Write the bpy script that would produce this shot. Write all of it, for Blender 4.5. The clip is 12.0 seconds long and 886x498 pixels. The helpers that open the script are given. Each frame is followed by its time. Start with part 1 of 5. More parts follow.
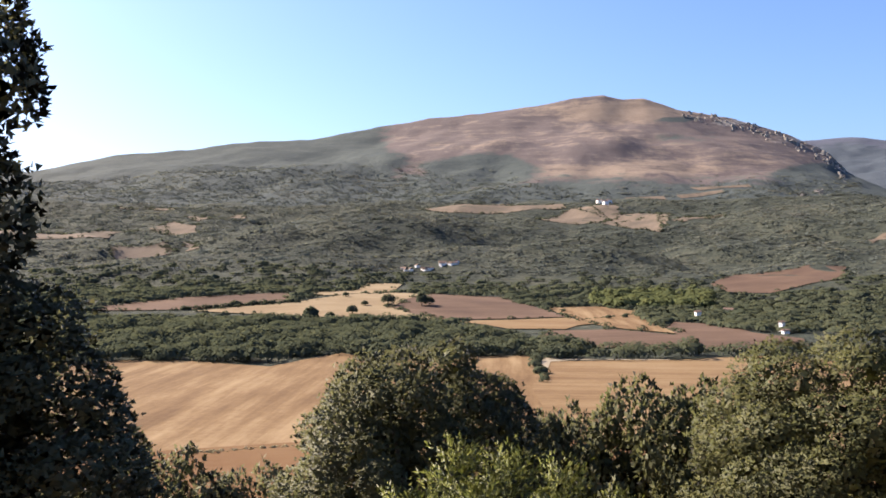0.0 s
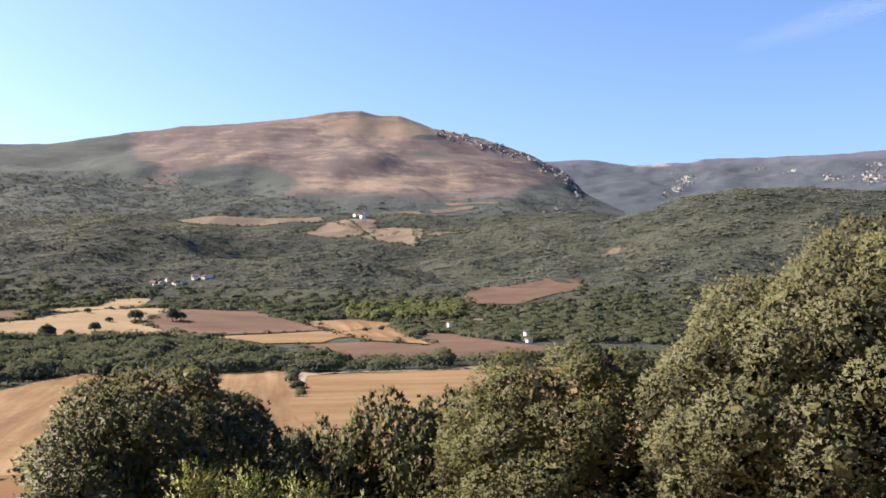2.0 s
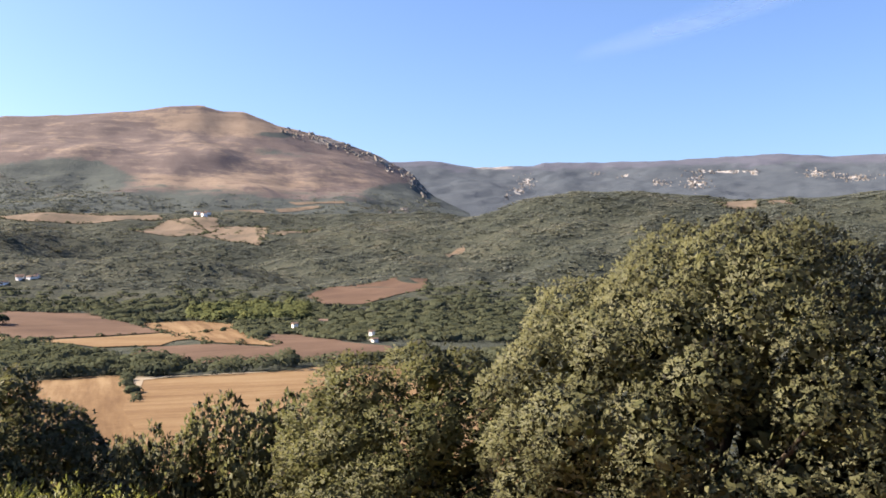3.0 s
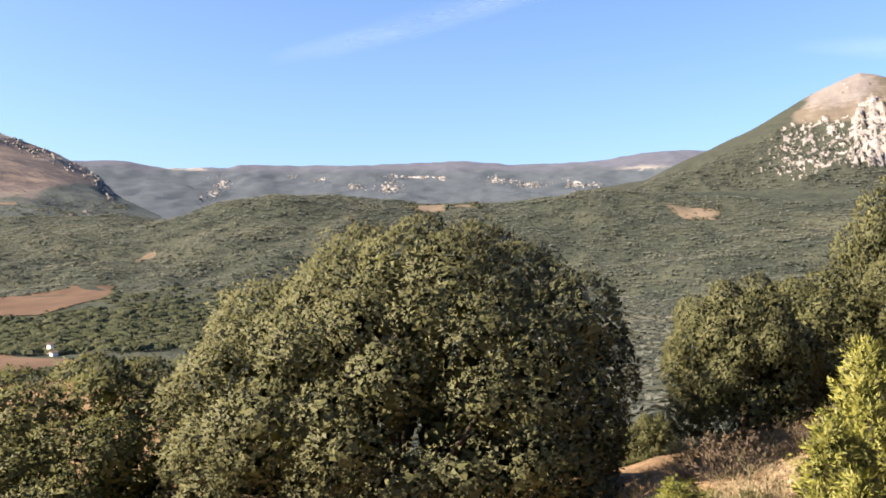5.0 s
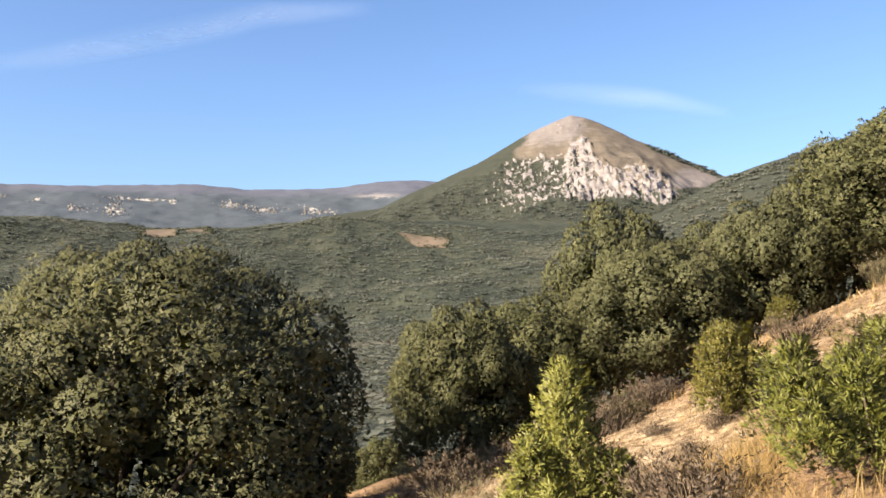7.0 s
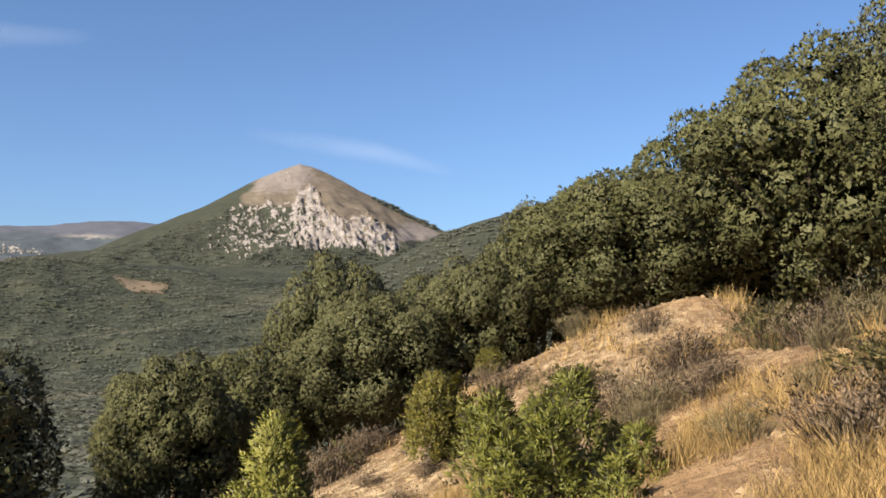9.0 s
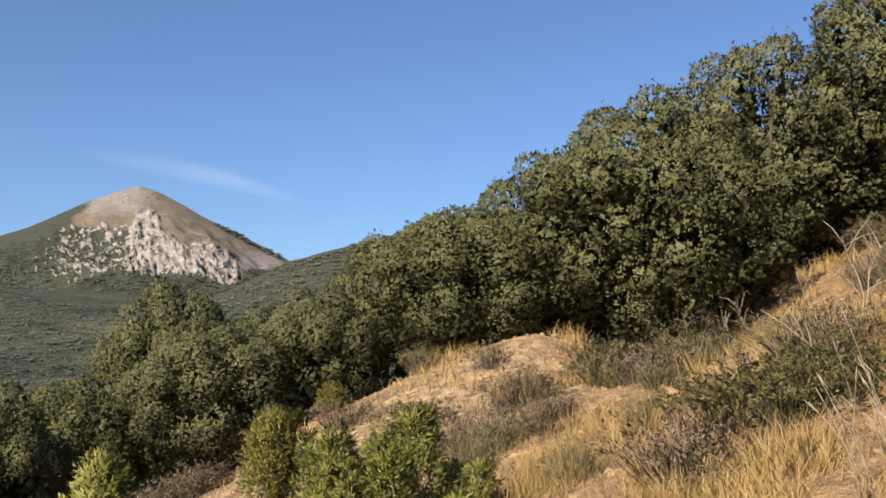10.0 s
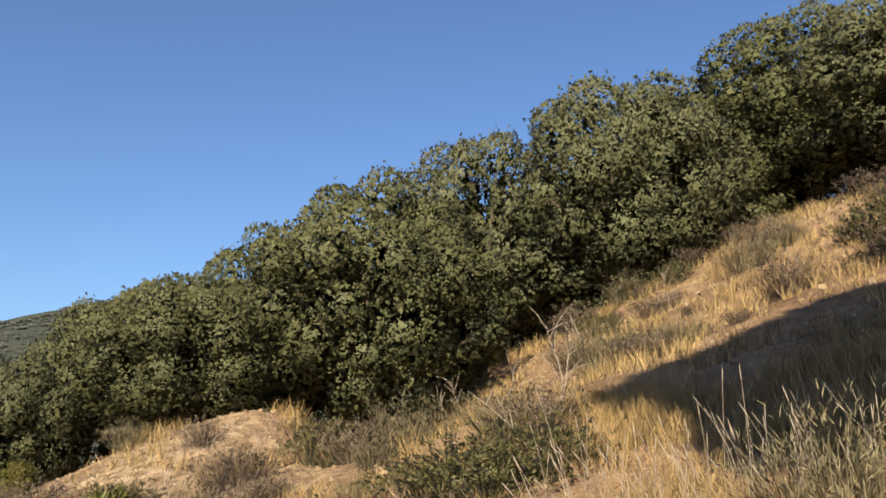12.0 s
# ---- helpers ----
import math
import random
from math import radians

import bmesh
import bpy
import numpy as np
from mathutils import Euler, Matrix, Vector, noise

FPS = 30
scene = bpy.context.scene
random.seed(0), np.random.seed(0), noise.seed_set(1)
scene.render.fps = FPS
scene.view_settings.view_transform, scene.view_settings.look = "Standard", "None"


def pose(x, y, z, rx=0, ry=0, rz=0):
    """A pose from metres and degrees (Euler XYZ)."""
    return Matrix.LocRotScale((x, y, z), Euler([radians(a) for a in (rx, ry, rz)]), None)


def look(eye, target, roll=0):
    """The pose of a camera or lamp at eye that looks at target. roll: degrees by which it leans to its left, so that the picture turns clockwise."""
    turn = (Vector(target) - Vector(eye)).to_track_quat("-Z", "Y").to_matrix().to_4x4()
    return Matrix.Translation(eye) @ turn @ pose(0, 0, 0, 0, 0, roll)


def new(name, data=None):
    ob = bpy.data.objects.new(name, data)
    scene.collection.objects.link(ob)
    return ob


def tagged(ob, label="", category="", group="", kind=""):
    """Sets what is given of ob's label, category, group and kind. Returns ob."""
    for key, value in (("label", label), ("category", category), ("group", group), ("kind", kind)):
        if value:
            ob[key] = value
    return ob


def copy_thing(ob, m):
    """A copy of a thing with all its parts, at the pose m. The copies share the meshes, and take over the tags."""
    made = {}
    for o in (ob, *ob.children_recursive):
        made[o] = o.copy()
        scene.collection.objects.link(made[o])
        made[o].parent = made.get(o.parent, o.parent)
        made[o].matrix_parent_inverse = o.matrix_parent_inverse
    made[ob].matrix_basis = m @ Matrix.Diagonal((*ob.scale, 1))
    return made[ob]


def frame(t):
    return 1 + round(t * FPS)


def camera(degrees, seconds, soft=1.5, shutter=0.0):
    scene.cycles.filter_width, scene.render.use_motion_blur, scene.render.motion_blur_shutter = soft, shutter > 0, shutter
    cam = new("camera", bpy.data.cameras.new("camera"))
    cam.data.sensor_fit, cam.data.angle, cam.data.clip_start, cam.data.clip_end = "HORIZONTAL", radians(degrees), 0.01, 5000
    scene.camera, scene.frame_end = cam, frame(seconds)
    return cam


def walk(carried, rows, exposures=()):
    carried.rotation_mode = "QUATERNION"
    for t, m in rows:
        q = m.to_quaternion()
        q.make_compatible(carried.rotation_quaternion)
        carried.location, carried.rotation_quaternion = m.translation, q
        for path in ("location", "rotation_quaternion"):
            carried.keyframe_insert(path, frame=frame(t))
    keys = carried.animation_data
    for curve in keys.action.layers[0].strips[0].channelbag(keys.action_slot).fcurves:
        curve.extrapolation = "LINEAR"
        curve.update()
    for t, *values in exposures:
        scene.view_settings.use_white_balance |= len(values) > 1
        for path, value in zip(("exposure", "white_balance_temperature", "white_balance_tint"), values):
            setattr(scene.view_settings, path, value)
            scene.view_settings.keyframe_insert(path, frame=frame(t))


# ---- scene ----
cam = camera(52.7, 12.0, soft=1.7)
EYE = 1.55
# seconds, x, y, z from the first eye, yaw, pitch, roll
ROWS = [
    (0.0, 0.0, 0.0, 0.0, 0.0, 0.0, 0.0),
    (0.5, 0.034, 0.007, 0.002, -2.43, 0.34, 0.0),
    (1.0, 0.087, 0.014, 0.009, -6.32, 0.6, -0.04),
    (1.5, 0.134, 0.048, 0.02, -10.58, 0.77, -0.08),
    (2.0, 0.182, 0.087, 0.036, -15.43, 0.86, -0.09),
    (2.5, 0.245, 0.113, 0.051, -20.06, 0.88, -0.1),
    (3.0, 0.292, 0.122, 0.063, -25.26, 0.88, -0.2),
    (3.2, 0.301, 0.124, 0.065, -27.38, 0.87, -0.2),
    (4.8, 0.427, 0.063, 0.05, -42.6, 0.96, 0.56),
    (5.0, 0.44, 0.053, 0.048, -44.45, 1.0, 0.68),
    (5.5, 0.453, 0.033, 0.048, -48.74, 1.19, 0.87),
    (6.0, 0.447, 0.0, 0.049, -53.27, 1.54, 0.93),
    (6.5, 0.432, -0.046, 0.05, -57.27, 1.98, 0.9),
    (6.7, 0.428, -0.058, 0.052, -58.83, 2.15, 0.87),
    (8.3, 0.407, -0.106, 0.072, -72.31, 4.29, 0.75),
    (8.5, 0.409, -0.118, 0.076, -73.97, 4.55, 0.65),
    (9.0, 0.427, -0.135, 0.082, -78.77, 5.4, 0.37),
    (9.5, 0.45, -0.131, 0.095, -83.51, 6.29, 0.0),
    (10.0, 0.468, -0.122, 0.115, -88.69, 7.43, -0.29),
    (10.5, 0.506, -0.135, 0.125, -93.49, 8.61, -0.41),
    (11.0, 0.531, -0.175, 0.13, -98.42, 9.97, -0.5),
    (11.5, 0.538, -0.199, 0.137, -102.47, 11.15, -0.5),
    (12.0, 0.544, -0.216, 0.144, -105.88, 12.24, -0.44),
]
EXPOSURES = [(0.0, 1.68, 6200, 20), (3.0, 1.83, 6450, 19), (5.5, 1.99, 6750, 15), (6.7, 1.83, 6700, 14), (8.5, 1.43, 6550, 11), (9.5, 1.24, 6500, 11), (12.0, 1.24, 6400, 11)]
walk(cam, [(t, pose(x, y, EYE + z, 90 + pitch, 0, yaw) @ pose(0, 0, 0, 0, 0, -roll)) for t, x, y, z, yaw, pitch, roll in ROWS], EXPOSURES)

# ---- world and sun ----
SUN_BEARING, SUN_HEIGHT = -58.0, 35.0      # degrees clockwise from +y; degrees above the horizon
world = bpy.data.worlds.new("sky")
scene.world = world
world.use_nodes = True
wn = world.node_tree.nodes
sky = wn.new("ShaderNodeTexSky")
sky.sky_type = "NISHITA"
sky.sun_disc = False
sky.sun_elevation = radians(SUN_HEIGHT)
sky.sun_rotation = radians(SUN_BEARING % 360)
sky.altitude = 700
sky.air_density, sky.dust_density, sky.ozone_density = 1.0, 2.4, 6.5
wn["Background"].inputs["Strength"].default_value = 0.068
world.node_tree.links.new(sky.outputs[0], wn["Background"].inputs["Color"])
sun_data = bpy.data.lights.new("sun", "SUN")
sun_data.energy, sun_data.angle, sun_data.color = 5.0, radians(0.53), (1.0, 0.85, 0.62)
sun = new("sun", sun_data)
sb, se = radians(SUN_BEARING), radians(SUN_HEIGHT)
sun.matrix_world = look((0, 0, 60), Vector((0, 0, 60)) - Vector((math.sin(sb) * math.cos(se), math.cos(sb) * math.cos(se), math.sin(se))))

# ---- materials ----
def material(name, rough=0.8, spec=0.3):
    m = bpy.data.materials.new(name)
    m.use_nodes = True
    b = m.node_tree.nodes["Principled BSDF"]
    b.inputs["Roughness"].default_value = rough
    b.inputs["Specular IOR Level"].default_value = spec
    return m, m.node_tree.nodes, m.node_tree.links, b


def ramp(nodes, stops):
    r = nodes.new("ShaderNodeValToRGB")
    e = r.color_ramp.elements
    while len(e) < len(stops):
        e.new(0.5)
    for k, (at, col) in enumerate(stops):
        e[k].position, e[k].color = at, (*col, 1)
    return r


def noise_tex(nodes, links, scale, detail=4, rough=0.55, vector=None):
    n = nodes.new("ShaderNodeTexNoise")
    n.inputs["Scale"].default_value, n.inputs["Detail"].default_value, n.inputs["Roughness"].default_value = scale, detail, rough
    if vector:
        links.new(vector, n.inputs["Vector"])
    return n


def mix(nodes, links, fac, a, b, mode="MIX"):
    m = nodes.new("ShaderNodeMix")
    m.data_type, m.blend_type = "RGBA", mode
    for k, v in ((0, fac), (6, a), (7, b)):
        if hasattr(v, "is_linked"):
            links.new(v, m.inputs[k])
        elif k == 0:
            m.inputs[k].default_value = v
        else:
            m.inputs[k].default_value = (*v, 1)
    return m.outputs[2]


def math_node(nodes, links, op, a, b=0.0, clamp=False):
    m = nodes.new("ShaderNodeMath")
    m.operation, m.use_clamp = op, clamp
    for k, v in ((0, a), (1, b)):
        if hasattr(v, "is_linked"):
            links.new(v, m.inputs[k])
        else:
            m.inputs[k].default_value = v
    return m.outputs[0]


def bump(nodes, links, b, height, strength, distance):
    n = nodes.new("ShaderNodeBump")
    n.inputs["Strength"].default_value, n.inputs["Distance"].default_value = strength, distance
    links.new(height, n.inputs["Height"])
    links.new(n.outputs[0], b.inputs["Normal"])


def place(nodes):
    return nodes.new("ShaderNodeNewGeometry").outputs["Position"]


def leaf_material(name, stops, translucent=0.25, rough=0.5, spec=0.4, patch=0.9, patchy=0.45, pale=None):
    """Leaves: each one its own tint, with broad patches of paler growth; some plants paler as a whole."""
    m, n, l, b = material(name, rough, spec)
    g = n.new("ShaderNodeNewGeometry")
    c = ramp(n, stops)
    p = noise_tex(n, l, patch, 3, 0.6, g.outputs["Position"])
    l.new(math_node(n, l, "ADD", math_node(n, l, "MULTIPLY", g.outputs["Random Per Island"], 1.1 - patchy), math_node(n, l, "MULTIPLY", p.outputs["Fac"], patchy)), c.inputs[0])
    tint = c.outputs[0]
    if pale:
        one = n.new("ShaderNodeObjectInfo")
        tint = mix(n, l, math_node(n, l, "MULTIPLY", one.outputs["Random"], 0.4), c.outputs[0], pale)
    l.new(tint, b.inputs["Base Color"])
    lean = n.new("ShaderNodeAttribute")
    lean.attribute_name = "lean"
    turn = n.new("ShaderNodeVectorTransform")
    turn.vector_type, turn.convert_from, turn.convert_to = "NORMAL", "OBJECT", "WORLD"
    l.new(lean.outputs["Vector"], turn.inputs[0])
    l.new(turn.outputs[0], b.inputs["Normal"])
    t = n.new("ShaderNodeBsdfTranslucent")
    l.new(turn.outputs[0], t.inputs["Normal"])
    l.new(mix(n, l, 1.0, tint, (1.0, 1.0, 0.55), "MULTIPLY"), t.inputs["Color"])
    s = n.new("ShaderNodeMixShader")
    s.inputs[0].default_value = translucent
    l.new(b.outputs[0], s.inputs[1])
    l.new(t.outputs[0], s.inputs[2])
    l.new(s.outputs[0], n["Material Output"].inputs["Surface"])
    return m


OAK = leaf_material("oak_leaf", [(0.15, (0.0414, 0.0487, 0.0191)), (0.45, (0.0657, 0.0726, 0.0288)), (0.75, (0.097, 0.0977, 0.0424)), (1.0, (0.134, 0.129, 0.068))], 0.08, 0.6, 0.12, 1.3, 0.65, (0.118, 0.121, 0.0787))
JUNIPER = leaf_material("juniper_needle", [(0.15, (0.101, 0.117, 0.0235)), (0.55, (0.194, 0.201, 0.0436)), (1.0, (0.322, 0.308, 0.0871))], 0.3, 0.55, 0.3, 2.0)
JUNIPER_GREEN = leaf_material("green_juniper_needle", [(0.15, (0.0603, 0.0737, 0.0121)), (0.55, (0.124, 0.134, 0.0241)), (1.0, (0.214, 0.214, 0.0536))], 0.25, 0.55, 0.3, 2.0)
LOW_JUNIPER = leaf_material("low_juniper_needle", [(0.15, (0.072, 0.092, 0.021)), (0.55, (0.14, 0.16, 0.042)), (1.0, (0.235, 0.245, 0.085))], 0.25, 0.55, 0.3, 2.0)
BOX = leaf_material("yellow_green_leaf", [(0.15, (0.067, 0.0737, 0.0134)), (0.55, (0.134, 0.127, 0.0235)), (1.0, (0.228, 0.194, 0.0469))], 0.3, 0.55, 0.3, 2.0)
HEATHER = leaf_material("heather_twig", [(0.1, (0.0578, 0.0447, 0.0331)), (0.5, (0.116, 0.0887, 0.0655)), (0.8, (0.177, 0.139, 0.104)), (1.0, (0.277, 0.223, 0.169))], 0.1, 0.9, 0.1, 1.5)
SAGE = leaf_material("grey_green_leaf", [(0.1, (0.0938, 0.0804, 0.0469)), (0.6, (0.201, 0.174, 0.101)), (1.0, (0.315, 0.275, 0.174))], 0.2, 0.8, 0.15, 1.5)
GRASS = leaf_material("dry_grass", [(0.1, (0.178, 0.119, 0.0513)), (0.4, (0.326, 0.223, 0.0936)), (0.7, (0.455, 0.328, 0.151)), (1.0, (0.848, 0.657, 0.36))], 0.3, 0.7, 0.2, 0.9, 0.75)
BRUSH = leaf_material("brush_leaf", [(0.1, (0.0369, 0.0389, 0.0121)), (0.5, (0.0771, 0.0737, 0.0241)), (0.8, (0.127, 0.107, 0.0469)), (1.0, (0.214, 0.141, 0.0804))], 0.2, 0.6, 0.25, 1.5)
WOODS = leaf_material("far_oak_foliage", [(0.1, (0.0495, 0.0608, 0.042)), (0.5, (0.06, 0.0706, 0.0473)), (0.8, (0.0706, 0.0795, 0.0517)), (1.0, (0.0886, 0.0923, 0.06))], 0.25, 1.0, 0.0, 0.006)
# oak woods far off: the distance haze is put into their pale blue-grey tones
HAZED_OAK = leaf_material("hazed_oak_foliage", [(0.3, (0.0777, 0.0932, 0.0873)), (0.5, (0.113, 0.129, 0.118)), (0.65, (0.145, 0.157, 0.136)), (0.8, (0.181, 0.179, 0.157))], 0.5, 1.0, 0.0, 0.007, 0.9)
POPLAR = leaf_material("poplar_foliage", [(0.1, (0.067, 0.0804, 0.0389)), (0.6, (0.0858, 0.101, 0.0469)), (1.0, (0.107, 0.119, 0.059))], 0.25, 1.0, 0.0, 0.02)


def bark_material():
    m, n, l, b = material("bark", 0.9, 0.15)
    w = noise_tex(n, l, 14, 6, 0.65, place(n))
    c = ramp(n, [(0.3, (0.0335, 0.0268, 0.0201)), (0.6, (0.101, 0.0804, 0.0603)), (0.8, (0.174, 0.147, 0.114))])
    l.new(w.outputs["Fac"], c.inputs[0])
    l.new(c.outputs[0], b.inputs["Base Color"])
    bump(n, l, b, w.outputs["Fac"], 0.8, 0.03)
    return m


def twig_material():
    m, n, l, b = material("bleached_twig", 0.85, 0.15)
    w = noise_tex(n, l, 40, 4, 0.6, place(n))
    c = ramp(n, [(0.3, (0.161, 0.127, 0.0938)), (0.7, (0.335, 0.288, 0.234))])
    l.new(w.outputs["Fac"], c.inputs[0])
    l.new(c.outputs[0], b.inputs["Base Color"])
    return m


def ground_material():
    """Dry slope nearby: straw, bare earth, stony patches; scrub and grass down in the valley (attribute far)."""
    m, n, l, b = material("hillside_ground", 0.95, 0.1)
    p = place(n)
    broad, fine, grit = noise_tex(n, l, 0.5, 5, 0.6, p), noise_tex(n, l, 6, 6, 0.65, p), noise_tex(n, l, 45, 3, 0.6, p)
    c1 = ramp(n, [(0.34, (0.0977, 0.0585, 0.0362)), (0.45, (0.23, 0.145, 0.082)), (0.56, (0.36, 0.24, 0.136)), (0.72, (0.46, 0.34, 0.21))])
    l.new(math_node(n, l, "ADD", math_node(n, l, "MULTIPLY", fine.outputs["Fac"], 0.5), math_node(n, l, "MULTIPLY", broad.outputs["Fac"], 0.55)), c1.inputs[0])
    near = mix(n, l, math_node(n, l, "MULTIPLY", grit.outputs["Fac"], 0.5), c1.outputs[0], (0.114, 0.0737, 0.0469))
    w1, w2 = noise_tex(n, l, 0.011, 6, 0.66, p), noise_tex(n, l, 0.1, 5, 0.75, p)
    c2 = ramp(n, [(0.38, (0.0192, 0.0244, 0.0207)), (0.46, (0.031, 0.0377, 0.0303)), (0.53, (0.0444, 0.0511, 0.0385)), (0.6, (0.0606, 0.0643, 0.0474)), (0.7, (0.0918, 0.0828, 0.0606))])
    l.new(math_node(n, l, "ADD", math_node(n, l, "MULTIPLY", w1.outputs["Fac"], 0.52), math_node(n, l, "MULTIPLY", w2.outputs["Fac"], 0.48)), c2.inputs[0])
    a = n.new("ShaderNodeAttribute")
    a.attribute_name = "far"
    d = n.new("ShaderNodeAttribute")
    d.attribute_name = "bare"
    sand = ramp(n, [(0.36, (0.125, 0.085, 0.05)), (0.45, (0.26, 0.188, 0.114)), (0.54, (0.39, 0.3, 0.192)), (0.64, (0.5, 0.405, 0.275))])
    l.new(fine.outputs["Fac"], sand.inputs[0])
    near = mix(n, l, d.outputs["Fac"], near, sand.outputs[0])
    crumbs = ramp(n, [(0.44, (0.0, 0.0, 0.0)), (0.56, (1.0, 1.0, 1.0))])
    l.new(noise_tex(n, l, 2.6, 7, 0.72, p).outputs["Fac"], crumbs.inputs[0])
    near = mix(n, l, math_node(n, l, "MULTIPLY", crumbs.outputs[0], 0.45), near, (0.115, 0.078, 0.05))
    l.new(mix(n, l, a.outputs["Fac"], near, c2.outputs[0]), b.inputs["Base Color"])
    h = math_node(n, l, "ADD", fine.outputs["Fac"], math_node(n, l, "MULTIPLY", grit.outputs["Fac"], 0.3))
    bump(n, l, b, h, 1.0, 0.11)
    # tree crowns of the far woods as soft lumps
    crowns = noise_tex(n, l, 0.045, 3, 0.6, p)
    lumps = n.new("ShaderNodeBump")
    lumps.inputs["Distance"].default_value = 6.0
    l.new(math_node(n, l, "MULTIPLY", a.outputs["Fac"], 0.65), lumps.inputs["Strength"])
    l.new(math_node(n, l, "ADD", crowns.outputs["Fac"], math_node(n, l, "MULTIPLY", w2.outputs["Fac"], 0.7)), lumps.inputs["Height"])
    l.new(b.inputs["Normal"].links[0].from_socket, lumps.inputs["Normal"])
    l.new(lumps.outputs[0], b.inputs["Normal"])
    return m


def field_material(name, pale, mid, dark, turn, width, lines=0.35):
    """A cut corn field: swaths in one direction, broad patches, fine stubble."""
    m, n, l, b = material(name, 0.95, 0.08)
    p = place(n)
    r = n.new("ShaderNodeVectorRotate")
    r.rotation_type = "Z_AXIS"
    r.inputs["Angle"].default_value = radians(turn)
    l.new(p, r.inputs["Vector"])
    s = n.new("ShaderNodeMapping")
    s.inputs["Scale"].default_value = (1.0 / width, 0.08 / width, 0.0)
    l.new(r.outputs[0], s.inputs["Vector"])
    swath = noise_tex(n, l, 1.0, 4, 0.7, s.outputs[0])
    broad, grain = noise_tex(n, l, 0.018, 4, 0.6, p), noise_tex(n, l, 0.5, 4, 0.7, p)
    c = ramp(n, [(0.38, dark), (0.5, mid), (0.62, pale)])
    v = math_node(n, l, "ADD", math_node(n, l, "MULTIPLY", swath.outputs["Fac"], lines), math_node(n, l, "MULTIPLY", broad.outputs["Fac"], 0.85 - lines))
    l.new(math_node(n, l, "ADD", v, math_node(n, l, "MULTIPLY", grain.outputs["Fac"], 0.15)), c.inputs[0])
    l.new(c.outputs[0], b.inputs["Base Color"])
    bump(n, l, b, math_node(n, l, "ADD", swath.outputs["Fac"], grain.outputs["Fac"]), 0.4, 0.4)
    return m


def mountain_material(name, wood, heath, grass, rock, scale=0.01, swing=2.4):
    """Vegetation by the attributes wood, grass and rock, each broken up by noise; heath elsewhere."""
    m, n, l, b = material(name, 0.95, 0.08)
    p = place(n)
    big, mid, fine = noise_tex(n, l, scale * 0.5, 6, 0.62, p), noise_tex(n, l, scale * 3, 6, 0.7, p), noise_tex(n, l, scale * 14, 4, 0.7, p)
    # growth follows the contour lines
    level = n.new("ShaderNodeMapping")
    level.inputs["Scale"].default_value = (scale * 0.9, scale * 0.9, scale * 9)
    l.new(p, level.inputs["Vector"])
    bands = noise_tex(n, l, 1.0, 5, 0.65, level.outputs[0])
    tone = math_node(n, l, "ADD", math_node(n, l, "MULTIPLY", mid.outputs["Fac"], 0.35), math_node(n, l, "ADD", math_node(n, l, "MULTIPLY", fine.outputs["Fac"], 0.3), math_node(n, l, "MULTIPLY", bands.outputs["Fac"], 0.35)))

    def layer(cols):
        c = ramp(n, [(0.32, cols[0]), (0.5, cols[1]), (0.68, cols[2])])
        l.new(tone, c.inputs[0])
        return c.outputs[0]

    def mask(name_, sharp):
        a = n.new("ShaderNodeAttribute")
        a.attribute_name = name_
        v = math_node(n, l, "ADD", a.outputs["Fac"], math_node(n, l, "MULTIPLY", math_node(n, l, "SUBTRACT", math_node(n, l, "ADD", math_node(n, l, "MULTIPLY", big.outputs["Fac"], 0.35), math_node(n, l, "ADD", math_node(n, l, "MULTIPLY", mid.outputs["Fac"], 0.35), math_node(n, l, "MULTIPLY", bands.outputs["Fac"], 0.3))), 0.5), swing))
        return math_node(n, l, "MULTIPLY", math_node(n, l, "SUBTRACT", v, 0.5 - 0.5 / sharp), sharp, True)

    col = mix(n, l, mask("grass", 4.0), layer(heath), layer(grass))
    col = mix(n, l, mask("wood", 5.0), col, layer(wood))
    col = mix(n, l, mask("rock", 7.0), col, layer(rock))
    l.new(col, b.inputs["Base Color"])
    bump(n, l, b, tone, 0.7, 0.08 / scale)
    return m


def stone_material(name, a, b_, scale=0.6):
    m, n, l, b = material(name, 0.9, 0.15)
    g = n.new("ShaderNodeNewGeometry")
    w = noise_tex(n, l, scale, 6, 0.65, g.outputs["Position"])
    c = ramp(n, [(0.3, a), (0.7, b_)])
    l.new(math_node(n, l, "ADD", math_node(n, l, "MULTIPLY", w.outputs["Fac"], 0.6), math_node(n, l, "MULTIPLY", g.outputs["Random Per Island"], 0.4)), c.inputs[0])
    l.new(c.outputs[0], b.inputs["Base Color"])
    bump(n, l, b, w.outputs["Fac"], 0.8, 0.3 / scale)
    return m


BARK, TWIG, GROUND = bark_material(), twig_material(), ground_material()
STUBBLE = field_material("stubble", (0.225, 0.163, 0.093), (0.15, 0.099, 0.052), (0.094, 0.057, 0.029), 4, 10, 0.6)
STUBBLE_ROWS = field_material("stubble_rows", (0.2, 0.146, 0.0838), (0.159, 0.107, 0.057), (0.113, 0.0703, 0.0369), 92, 7, 0.5)
PLOUGHED = field_material("ploughed_orange", (0.142, 0.0864, 0.0436), (0.121, 0.0683, 0.0322), (0.0992, 0.0529, 0.0248), 84, 6, 0.25)
PALE_FIELD = field_material("pale_stubble", (0.238, 0.191, 0.119), (0.195, 0.149, 0.0891), (0.153, 0.111, 0.0677), 60, 12, 0.3)
